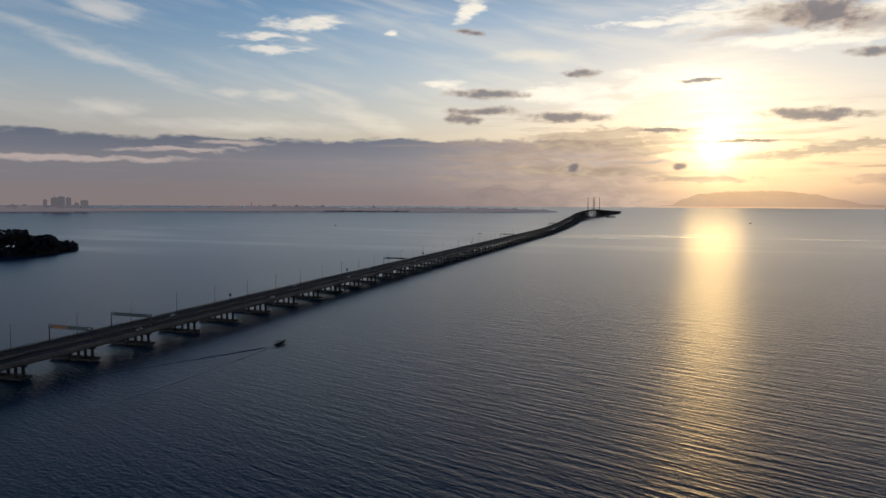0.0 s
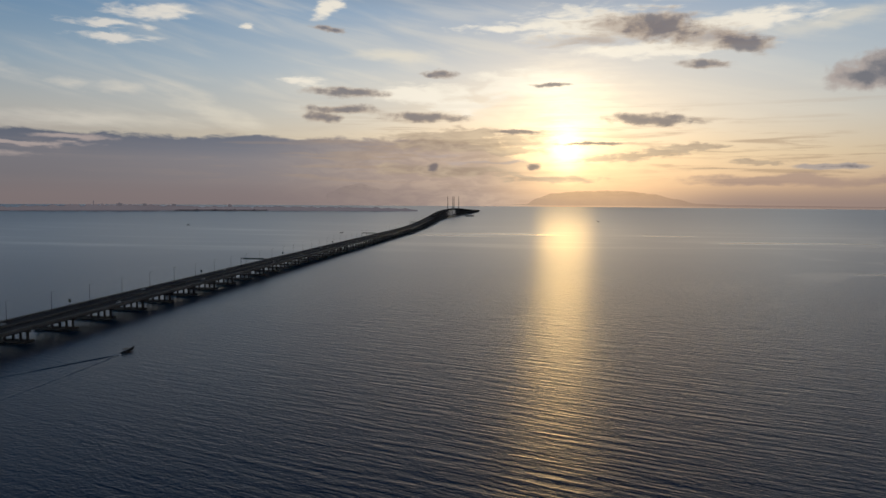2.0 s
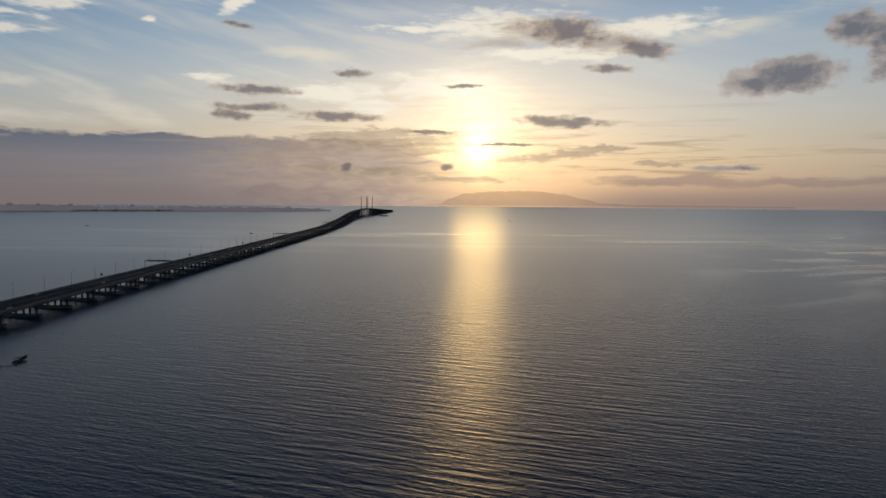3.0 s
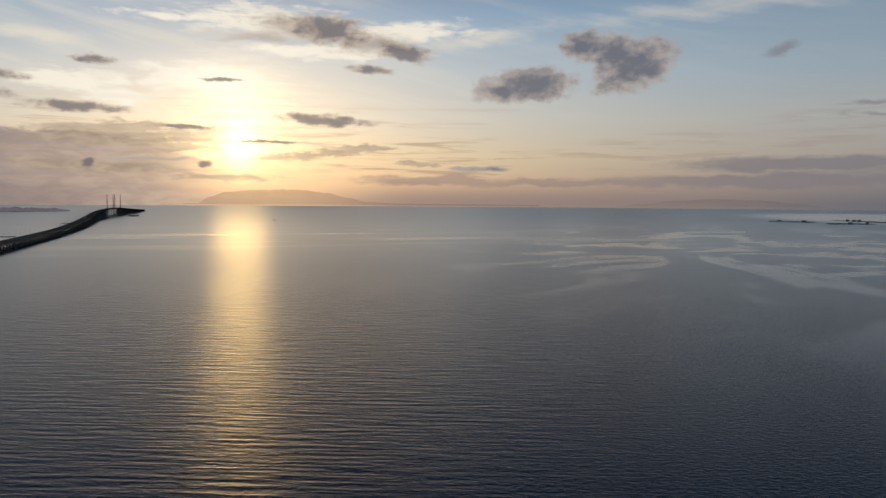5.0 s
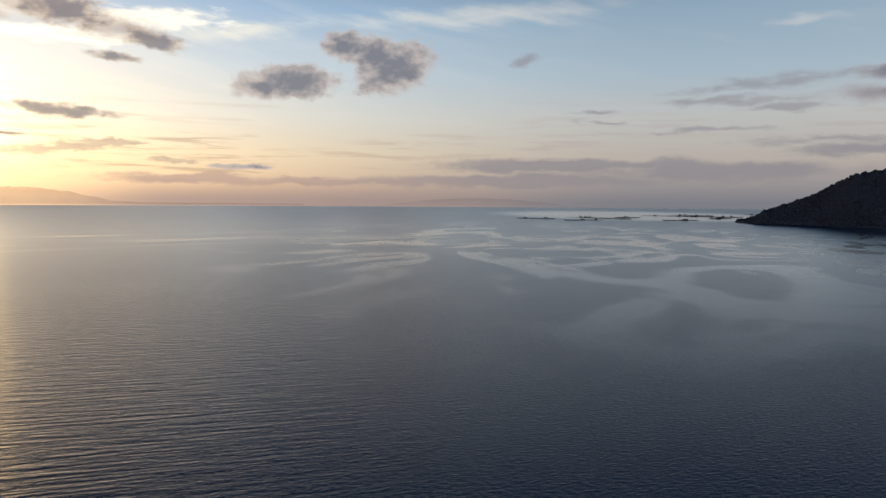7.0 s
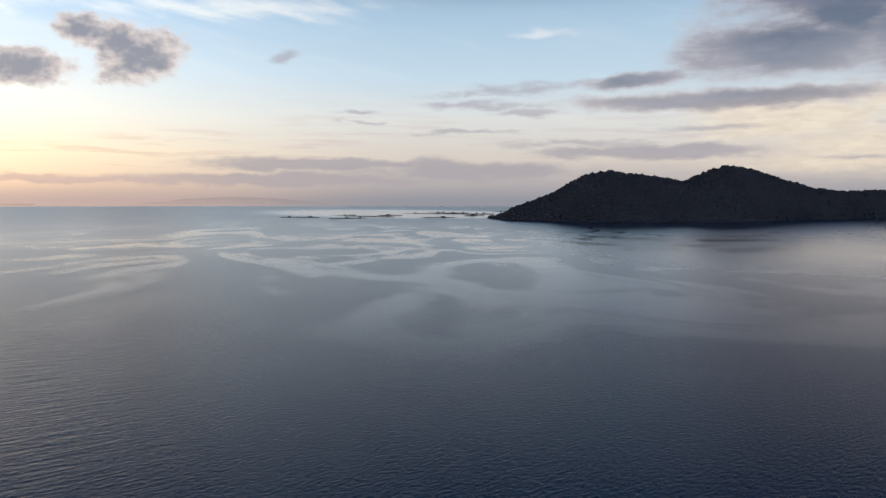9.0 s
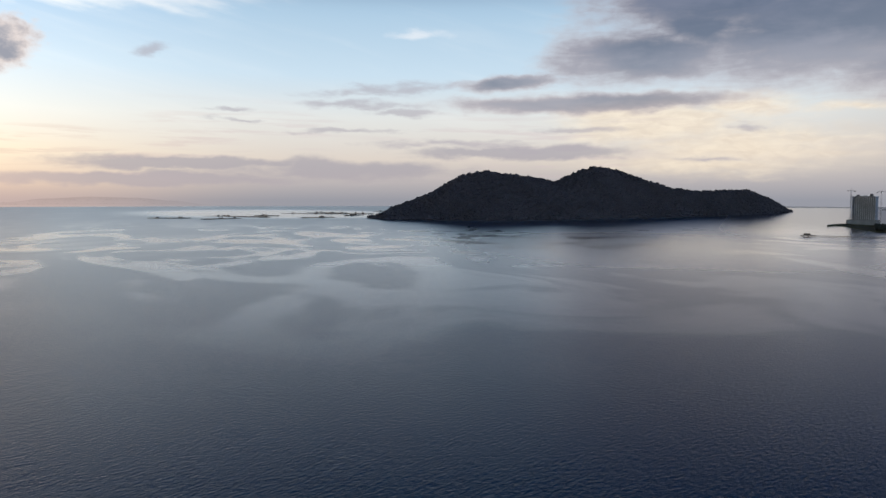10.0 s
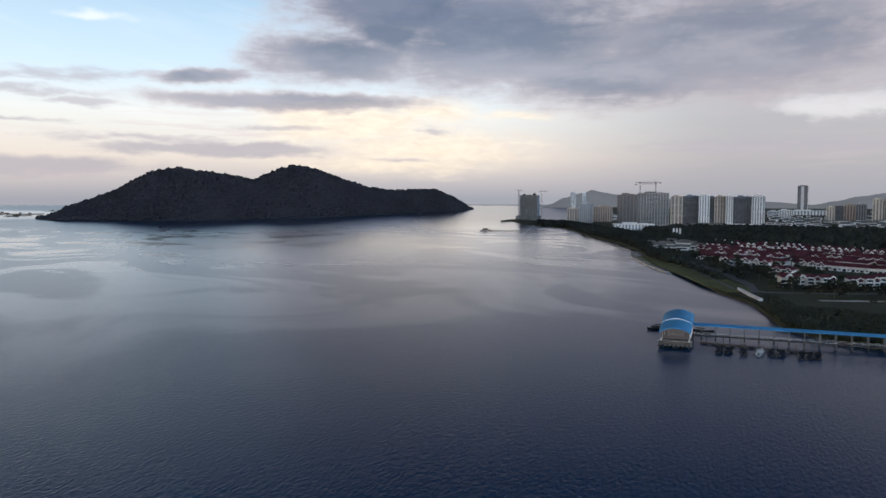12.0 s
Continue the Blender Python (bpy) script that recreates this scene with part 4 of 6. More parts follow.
def build_island():
    rows = []
    for i in range(131):
        az = 77.15 + i * (109.2 - 77.15) / 130
        near, depth = linear(az, ISLAND_SHORE), island_depth(az)
        rows.append([afar(polar(az, near + depth * j / 24, island_height(az, near + depth * j / 24) - (3 if j in (0, 24) else 0))) for j in range(25)])
    bm = sheet(rows)
    bmesh.ops.recalc_face_normals(bm, faces=bm.faces)
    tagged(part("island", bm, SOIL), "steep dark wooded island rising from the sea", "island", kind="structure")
    rnd = random.Random(7)
    cen, rad = [], []
    for i in range(27000):
        az = rnd.uniform(77.3, 109.1)
        near, depth = linear(az, ISLAND_SHORE), island_depth(az)
        d = near + depth * rnd.uniform(0.004, 0.75) ** 1.0
        z = island_height(az, d)
        r = 3.0 + 8.0 * rnd.random() ** 2
        p = (Vector(polar(az, d, z + r * (0.32 if rnd.random() < 0.93 else 0.8))))
        cen.append(p)
        rad.append(r)
    # tall crowns standing in groups along the skyline
    for i in range(110):
        middle, far = rnd.uniform(77.8, 108.9), rnd.uniform(0.50, 0.57)
        for k in range(rnd.randint(3, 7)):
            az = min(109.0, max(77.6, middle + rnd.gauss(0, 0.11)))
            d = linear(az, ISLAND_SHORE) + island_depth(az) * far
            r = rnd.uniform(5.0, 9.5)
            cen.append(Vector(polar(az, d, island_height(az, d) + r * rnd.uniform(0.7, 1.35))))
            rad.append(r)
    for i in range(800):
        az = rnd.uniform(77.8, 109.0)
        near, depth = linear(az, ISLAND_SHORE), island_depth(az)
        d = near + depth * rnd.uniform(0.50, 0.58)
        r = rnd.uniform(2.6, 6.5)
        cen.append(Vector(polar(az, d, island_height(az, d) + r * rnd.uniform(0.7, 1.8))))
        rad.append(r)
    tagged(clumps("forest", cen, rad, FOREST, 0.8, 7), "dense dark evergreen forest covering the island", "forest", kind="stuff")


build_island()


# ---- the low islet beyond the bridge ----
def build_islet():
    rows = []
    for i in range(41):
        az = -41 + i * (-26.95 + 41) / 40
        t = (az + 41) / 14.05
        near = linear(az, [(-41, 1120), (-31.7, 1158), (-29, 1180), (-26.95, 1262)])
        w = 150 * min(1, (1 - t) * 5, t * 6) + 2
        rows.append([Vector(polar(az, near + w * f, -0.8 + 7.5 * math.sin(f * math.pi) * min(1, (1 - t) * 5))) for f in (0, 0.12, 0.3, 0.5, 0.7, 0.88, 1)])
    bm = sheet(rows)
    bmesh.ops.recalc_face_normals(bm, faces=bm.faces)
    tagged(part("islet", bm, SOIL), "low dark islet with a wooded point", "islet", kind="structure")
    rnd = random.Random(3)
    cen, rad = [], []
    for i in range(1700):
        az = -40.5 + 13.4 * rnd.random() ** 0.8
        near = linear(az, [(-41, 1120), (-31.7, 1158), (-29, 1180), (-26.95, 1262)])
        tall = linear(az, [(-41, 34), (-31, 34), (-30.2, 32), (-29.7, 20), (-29, 24), (-28.5, 19), (-28.1, 11), (-27.2, 8), (-26.95, 4)]) * rnd.uniform(0.1, 1.0)
        d = near + rnd.uniform(2, 110) * min(1, (-26.9 - az) * 2 + 0.1)
        cen.append(polar(az, d, 1 + tall))
        rad.append(rnd.uniform(1.6, 4.2))
    tagged(clumps("mangrove", cen, rad, FOREST, 0.8, 3), "dark dense mangrove wood on the islet", "trees", kind="stuff")
    for i in range(14):
        az = -33 + i * 0.38
        tall = linear(az, [(-33, 2.1), (-30.3, 2.1), (-29.7, 1.3), (-29, 1.5), (-28.3, 1.0)])
        x, y, z = polar(az, linear(az, [(-31.7, 1185), (-28, 1240)]), 3.0)
        plant(i % 3, x, y, z, tall, i * 57)


build_islet()


# ---- far land in the haze ----
def ridge(name, label, tops, d, material, thick=300, rough=0.06, seed=0.0):
    """A far range: elevations in degrees over azimuths, at d metres."""
    rows = []
    a0, a1 = tops[0][0], tops[-1][0]
    n = max(30, int((a1 - a0) * 6))
    for i in range(n + 1):
        az = a0 + (a1 - a0) * i / n
        e = blend(az, tops)
        z = EYE + d * math.tan(radians(e))
        z *= 1 + rough * noise.noise(Vector((az * 2.2, seed, 0))) + rough * 0.6 * noise.noise(Vector((az * 9, seed, 4)))
        z = max(z, 0.5)
        rows.append([afar(polar(az, dd, zz)) for dd, zz in ((d - thick, -2.0), (d - thick * 0.5, z * 0.62), (d, z), (d + thick * 0.6, z * 0.5), (d + thick, -2.0))])
    bm = sheet(rows)
    bmesh.ops.recalc_face_normals(bm, faces=bm.faces)
    return tagged(part(name, bm, material), label, "hills", kind="structure")


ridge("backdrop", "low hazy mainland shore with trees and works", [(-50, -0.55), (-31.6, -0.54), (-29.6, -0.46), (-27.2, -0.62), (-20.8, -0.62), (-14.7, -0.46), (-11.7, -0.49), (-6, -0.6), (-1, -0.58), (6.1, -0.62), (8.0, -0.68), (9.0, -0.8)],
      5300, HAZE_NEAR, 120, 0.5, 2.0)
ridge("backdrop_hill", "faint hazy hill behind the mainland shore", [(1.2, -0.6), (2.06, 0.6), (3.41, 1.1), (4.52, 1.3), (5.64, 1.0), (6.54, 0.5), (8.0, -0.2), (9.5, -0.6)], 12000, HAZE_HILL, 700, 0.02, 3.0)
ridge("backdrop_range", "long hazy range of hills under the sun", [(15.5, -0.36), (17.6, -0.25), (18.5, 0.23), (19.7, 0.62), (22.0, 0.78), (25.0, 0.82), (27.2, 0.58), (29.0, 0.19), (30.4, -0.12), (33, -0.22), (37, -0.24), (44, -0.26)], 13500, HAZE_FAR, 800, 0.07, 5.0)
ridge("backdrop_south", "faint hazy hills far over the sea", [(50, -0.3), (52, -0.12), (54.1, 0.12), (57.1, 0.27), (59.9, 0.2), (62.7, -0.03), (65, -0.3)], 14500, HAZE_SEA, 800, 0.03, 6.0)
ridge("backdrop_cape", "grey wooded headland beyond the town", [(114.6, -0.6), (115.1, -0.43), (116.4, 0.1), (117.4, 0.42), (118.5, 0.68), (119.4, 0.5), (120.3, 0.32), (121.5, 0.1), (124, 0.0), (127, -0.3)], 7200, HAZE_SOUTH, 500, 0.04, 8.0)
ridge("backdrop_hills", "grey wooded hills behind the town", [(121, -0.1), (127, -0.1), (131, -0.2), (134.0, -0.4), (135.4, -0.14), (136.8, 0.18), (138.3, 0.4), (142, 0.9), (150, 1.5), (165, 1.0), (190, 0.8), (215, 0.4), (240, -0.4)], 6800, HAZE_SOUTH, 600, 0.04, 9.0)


def build_mainland_blocks():
    rnd = random.Random(9)
    spots = [(-30.9, -0.42, 0.55), (-30.2, -0.40, 0.3), (-28.95, -0.06, 0.25), (-28.35, 0.08, 0.5), (-27.95, 0.16, 0.45), (-27.5, 0.08, 0.35), (-27.0, -0.28, 0.3), (-26.5, -0.10, 0.5), (-14.9, -0.2, 0.06), (-13.2, -0.38, 0.4), (-11.5, -0.4, 0.3), (-9.5, -0.42, 0.3), (-5.5, -0.45, 0.3)]
    for az, top, wide in spots:
        d = 5320.0
        h = EYE + d * math.tan(radians(top))
        w = d * radians(wide) / 2
        b = thing("far_building", "hazy grey block on the far mainland shore", "building", group="far buildings on the mainland shore")
        b.matrix_basis = place(polar(az, d, 0), az)
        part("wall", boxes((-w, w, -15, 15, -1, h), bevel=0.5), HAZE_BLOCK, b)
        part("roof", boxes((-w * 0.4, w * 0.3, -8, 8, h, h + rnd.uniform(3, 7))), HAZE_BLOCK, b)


build_mainland_blocks()


# ---- fish farms ----
def build_fish_farms():
    rnd = random.Random(21)
    lines = [((3033, 1689), (3075, 1513)), ((2898, 1373), (3028, 1258)), ((3426, 1608), (3379, 1255)), ((3600, 1420), (3640, 1300)), ((3192, 1033), (3280, 908)), ((4202, 1486), (4246, 928)), ((4536, 1429), (4480, 1150)), ((3728, 969), (3822, 898)), ((5120, 1119), (5060, 900))]
    for (x0, y0), (x1, y1) in lines:
        length = math.hypot(x1 - x0, y1 - y0)
        hd = math.degrees(math.atan2(x1 - x0, y1 - y0))
        f = thing("fish_farm", "long low dark fish farm raft with huts on the sea", "fish farm", group="fish farms on the sea")
        f.matrix_basis = place(((x0 + x1) / 2, (y0 + y1) / 2, 0), hd)
        n = max(4, int(length / 16))
        for side in (-12, 0, 12):
            part("walkway", boxes((side - 1.2, side + 1.2, -length / 2, length / 2, 0.1, 2.4)), TIMBER, f)
        for i in range(n + 1):
            y = -length / 2 + i * length / n
            part("cross_walk", boxes((-13, 13, y - 0.9, y + 0.9, 0.12, 2.1)), TIMBER, f)
        for i in range(max(2, n // 4)):
            y = rnd.uniform(-0.4, 0.4) * length
            x = rnd.choice((-8, 0, 8))
            w, hgt = rnd.uniform(4, 9), rnd.uniform(3, 5.5)
            hut = part("hut", boxes((x - 3, x + 3, y - w, y + w, 1.5, 1.5 + hgt)), TIMBER, f)
            bm = bmesh.new()
            v = [bm.verts.new(p) for p in ((x - 4, y - w - 1, 1.5 + hgt), (x + 4, y - w - 1, 1.5 + hgt), (x + 4, y + w + 1, 1.5 + hgt), (x - 4, y + w + 1, 1.5 + hgt), (x, y - w - 1, 3.2 + hgt), (x, y + w + 1, 3.2 + hgt))]
            for q in ((0, 1, 4), (2, 3, 5), (1, 2, 5, 4), (3, 0, 4, 5), (0, 3, 2, 1)):
                bm.faces.new([v[k] for k in q])
            part("roof", bm, DARK_STEEL, hut)


build_fish_farms()


# ---- the shore and the town's ground ----
COAST = [(111.35, 2505), (112.2, 2550), (114.2, 2111), (116.4, 1963), (118.1, 1582), (120.3, 1348), (122.0, 1138), (122.9, 938), (125.0, 799), (127.8, 656),
         (130.2, 587), (131.8, 512), (132.4, 488), (134.6, 461), (138.7, 444), (170, 430), (240, 450)]


def build_ground():
    rows = []
    for i in range(400):
        az = 111.35 + i * 0.1465 if i < 200 else 140.6 + (i - 200) * 0.5
        near = linear(az, COAST) * (1 + 0.006 * noise.noise(Vector((az * 3.0, 0, 0))))
        far = 7200 if az > 119.5 else near + linear(az, [(111.35, 6), (112.4, 160), (114.2, 420), (117, 650), (119.5, 2600)])
        ring = [(-6, -0.8), (0, 0.3), (5, 1.8), (14, 2.7), (40, 3), (120, 3), (250, 3), (450, 3), (800, 3), (1300, 3), (2000, 3), (3000, 4), (4200, 5)]
        rows.append([afar(polar(az, min(near + dd, far), zz)) for dd, zz in ring] + [afar(polar(az, far + 4, 5 if far > 5000 else -1))])
    bm = sheet(rows)
    bmesh.ops.remove_doubles(bm, verts=bm.verts, dist=0.001)
    bmesh.ops.recalc_face_normals(bm, faces=bm.faces)
    tagged(part("ground", bm, GRASS), "low green shore land with rough grass and scrub", "ground", kind="structure")


build_ground()


def strip(name, label, pts, width, z0, z1, material, category="wall"):
    """A low band along a line: a wall, a kerb or a road with thickness."""
    rows = []
    for i, p in enumerate(pts):
        a, b = Vector(pts[max(0, i - 1)]), Vector(pts[min(len(pts) - 1, i + 1)])
        d = (b - a).normalized()
        n = Vector((-d.y, d.x)) * width / 2
        c = Vector(p)
        rows.append([(*(c - n), z0), (*(c - n), z1), (*(c + n), z1), (*(c + n), z0), (*(c - n), z0)])
    bm = sheet([[afar(q) for q in r] for r in rows])
    for f in bm.faces:
        f.smooth = False
    bmesh.ops.remove_doubles(bm, verts=bm.verts, dist=0.001)
    bmesh.ops.holes_fill(bm, edges=bm.edges)
    bmesh.ops.recalc_face_normals(bm, faces=bm.faces)
    return tagged(part(name, bm, material), label, category, kind="structure")


strip("sea_wall_point", "pale stone sea wall round the grassy point", [(922, -566), (860, -531), (790, -501), (735, -478), (668, -455)], 6, -0.4, 1.9, SAND)
strip("beach_line", "thin pale line of stones at the waterline", [(1700, -880), (1560, -820), (1345, -722), (1190, -668), (1080, -628), (985, -600)], 3, -0.3, 0.9, SAND)
strip("sea_wall_field", "white concrete sea wall below the field", [(509, -416), (478, -400), (447, -386)], 2.2, 0.5, 5.0, WHITE_PAINT)
strip("road", "grey asphalt road along the houses", [(760, -545), (640, -500), (540, -452), (493, -420), (465, -470), (453, -514), (440, -600), (430, -760)], 9, 2.6, 3.12, CONCRETE, "road")
strip("shore_path", "pale path along the grassy shore", [(873, -577), (760, -528), (655, -479), (580, -446), (513, -415)], 3, 2.6, 3.14, CONCRETE, "path")
strip("grass_field", "open yellow-green grass field behind the sea wall", [polar(az / 10, linear(az / 10, COAST) + 45)[:2] for az in range(1228, 1305, 7)], 32, 2.4, 3.06, FIELD_GRASS, "field")
strip("service_road", "pale gravel service road", [(436, -430), (428, -449), (418, -474), (405, -530), (395, -620)], 7, 2.6, 3.1, SAND, "road")


# ---- towers of flats ----
def condo(name, label, az, d, w, deep, h, turn, wall, accent, bays=6, base=3.0, storey=3.2, fins=True, band_paint=None, glass_paint=GLASS_BALCONY, wide=0.24, band_h=1.25, group="tower blocks of the town"):
    """A block of flats: core, floor bands, recessed glazing and fins, roof rooms."""
    b = thing(name, label, "tower block", group=group)
    b.matrix_basis = place(polar(az, d, base), az + turn)
    part("core", boxes((-w / 2, w / 2, -deep / 2, deep / 2, -3, h), bevel=0.2), wall, b)
    n = max(3, int(h / storey))
    band = mesh_of("floor_band", boxes((-w / 2 - 0.7, w / 2 + 0.7, -deep / 2 - 0.7, deep / 2 + 0.7, 0, band_h)), band_paint or wall)
    for i in range(1, n + 1):
        share("floor_band", band, b, pose(0, 0, i * h / n - band_h))
    bay = w / bays
    glass = mesh_of("glazing", boxes((-bay * wide, bay * wide, -0.25, 0.25, 0, h - 1.5)), glass_paint)
    for i in range(bays):
        for y in (-deep / 2 - 0.15, deep / 2 + 0.15):
            share("glazing", glass, b, pose(-w / 2 + (i + 0.5) * bay, y, 0.5))
    sides = max(1, int(deep / bay))
    for i in range(sides):
        for x in (-w / 2 - 0.15, w / 2 + 0.15):
            share("glazing", glass, b, pose(x, -deep / 2 + (i + 0.5) * deep / sides, 0.5, 0, 0, 90))
    if fins and accent is not wall:
        fin = mesh_of("fin", boxes((-bay * 0.06, bay * 0.06, -0.8, 0.8, -1, h + 1.2)), accent)
        for i in range(bays + 1):
            for y in (-deep / 2 - 0.3, deep / 2 + 0.3):
                share("fin", fin, b, pose(-w / 2 + i * bay, y, 0))
    part("roof_house", boxes((-w * 0.28, w * 0.08, -deep * 0.3, deep * 0.3, h, h + 5), bevel=0.2), wall, b)
    part("water_tank", boxes((w * 0.15, w * 0.36, -deep * 0.25, deep * 0.25, h, h + 3.2), bevel=0.2), accent, b)
    part("roof_parapet", boxes((-w / 2 - 0.9, w / 2 + 0.9, -deep / 2 - 0.9, deep / 2 + 0.9, h, h + 1.2)), wall, b)
    return b


condo("apartment_block", "cream low block of flats by the shore", 117.0, 2364, 34, 18, 46, 20, CREAM, CREAM, 4, wide=0.3)
condo("apartment_block", "white slab of flats with dark windows", 118.0, 2372, 40, 18, 61, 15, WHITE_PAINT, BLUE_GREY, 6)
condo("apartment_block", "grey-tan block of flats", 119.3, 2505, 62, 20, 49, 8, TAN, TAN, 8, wide=0.3)
condo("apartment_block", "slim white tower on the far headland", 117.0, 5020, 34, 25, 118, 0, WHITE_PAINT, WHITE_PAINT, 3)
condo("apartment_block", "slim white tower on the far headland", 117.85, 5030, 25, 25, 118, 0, WHITE_PAINT, WHITE_PAINT, 3)
condo("apartment_block", "brown and grey tower block being finished", 121.1, 1899, 44, 28, 87, -12, BROWN, BROWN, 5, band_paint=CONCRETE, glass_paint=GLAZING, wide=0.38, band_h=0.9)
condo("apartment_block", "bare concrete tower block with rows of windows", 123.0, 1925, 76, 26, 91, -6, CONCRETE, BARE, 11, band_paint=BARE, glass_paint=GLAZING, wide=0.40, band_h=0.9)
# the tan wings with cream bands imitate walls in warm sun
WINGS = [("wing of a long condominium, warm sunlight painted on as tan", 124.33, 125.15, 2052, 83, TAN, CREAM, 3, 0.30), ("dark glazed wing of a long condominium", 125.2, 126.32, 2080, 84, BLUE_GREY, BLUE_GREY, 6, 0.46),
         ("white stair tower of a long condominium", 126.33, 127.08, 2040, 85, WHITE_PAINT, WHITE_PAINT, 4, 0.20), ("grey recessed wing of a long condominium", 127.1, 127.42, 2085, 82, BLUE_GREY, BLUE_GREY, 2, 0.40),
         ("wing of a long condominium, warm sunlight painted on as tan", 127.44, 128.2, 2070, 83, TAN, CREAM, 4, 0.30), ("white stair tower of a long condominium", 128.22, 128.7, 2045, 84, WHITE_PAINT, WHITE_PAINT, 3, 0.22),
         ("dark glazed wing of a long condominium", 128.73, 129.97, 2088, 82, BLUE_GREY, BLUE_GREY, 7, 0.46), ("white end tower of a long condominium", 129.98, 130.85, 2050, 84, WHITE_PAINT, WHITE_PAINT, 5, 0.24)]
for words, a0, a1, d, h, wall, fin, bays, wide in WINGS:
    condo("apartment_block", words, (a0 + a1) / 2, d, d * radians(a1 - a0), 22, h, 0, wall, fin, bays, band_paint=CREAM if wall is TAN else WHITE_PAINT if wide < 0.3 else CONCRETE, glass_paint=GLASS_BALCONY, wide=wide, band_h=1.1)
condo("office_tower", "lone tall slim office tower, brown-grey with one white strip", 133.3, 3943, 44, 40, 140, 4, TAUPE, TAUPE, 1, storey=4.0, wide=0.15, band_h=0.5, glass_paint=WHITE_PAINT)
HILL_BLOCKS = [("cream end of a block of flats below the hills", 134.85, 135.35, 2790, 49, CREAM, 3, 0.22), ("grey-mauve block of flats below the hills", 135.37, 135.87, 2810, 52, TAUPE, 4, 0.3), ("tan and cream slab of flats below the hills", 135.92, 136.62, 2830, 56, TAN, 4, 0.22),
               ("pale grey slab of flats below the hills", 136.64, 137.25, 2850, 58, PALE_GREY, 4, 0.34), ("cream tower block below the hills", 137.62, 138.2, 2735, 76, CREAM, 3, 0.24), ("dark-windowed tower block below the hills", 138.22, 138.75, 2760, 72, TAN, 4, 0.4)]
for words, a0, a1, d, h, wall, bays, wide in HILL_BLOCKS:
    condo("apartment_block", words, (a0 + a1) / 2, d, d * radians(a1 - a0), 24, h, 6, wall, wall, bays, band_paint=wall, wide=wide, band_h=0.9)
condo("apartment_block", "low white block among trees", 131.5, 3300, 52, 26, 26, 5, WHITE_PAINT, BLUE_GREY, 6)
condo("apartment_block", "low white block among trees", 132.2, 3050, 44, 26, 34, -8, WHITE_PAINT, TAN, 5)
condo("shopping_centre", "long low white shopping centre at the foot of a tower", 133.6, 3800, 190, 60, 22, 3, WHITE_PAINT, BLUE_GREY, 14, storey=5.5, fins=False, group="low commercial buildings")
condo("podium", "white car park podium under the tower blocks", 121.6, 1860, 96, 40, 14, -8, WHITE_PAINT, WHITE_PAINT, 12, storey=3.5, fins=False, group="low commercial buildings")
condo("podium", "long grey car park podium under the condominium", 127.6, 2030, 240, 30, 9, -4, CONCRETE, WHITE_PAINT, 24, storey=3.0, fins=False, group="low commercial buildings")


def build_carcass():
    """The unfinished tower on the point: open floors on columns, sheeted corners."""
    b = thing("unfinished_tower", "unfinished concrete tower block on the shore point", "tower block")
    b.matrix_basis = place(polar(113.6, 2690, 2), 113.6 + 12)
    w, deep, h = 66, 30, 90
    slab = mesh_of("floor_slab", boxes((-w / 2, w / 2, -deep / 2, deep / 2, -0.6, 0)), CONCRETE)
    for i in range(1, 28):
        share("floor_slab", slab, b, pose(0, 0, i * h / 27))
    column = mesh_of("column", boxes((-0.7, 0.7, -0.7, 0.7, 0, h)), BARE)
    for i in range(12):
        for y in (-deep / 2 + 1, deep / 2 - 1):
            share("column", column, b, pose(-w / 2 + 1 + i * (w - 2) / 11, y, 0))
    part("lift_core", boxes((-w * 0.42, w * 0.42, -8, 8, 0, h + 2)), CONCRETE, b)
    for x in (-w / 2 - 1, w / 2 + 1):
        part("scaffold_sheet", boxes((x - 0.6, x + 0.6, -deep / 2, deep / 2, 14, h + 1.5)), BLUE_GREY, b)
    for x, up in ((-w * 0.3, 7), (w * 0.02, 4), (w * 0.28, 9)):
        part("stair_head", boxes((x - 4, x + 4, -6, 6, h, h + up), bevel=0.1), DARK_CONCRETE, b)
    part("podium", boxes((-w / 2 - 14, w / 2 + 6, -deep / 2 - 8, deep / 2 + 8, -2, 16), bevel=0.3), CONCRETE, b)


build_carcass()


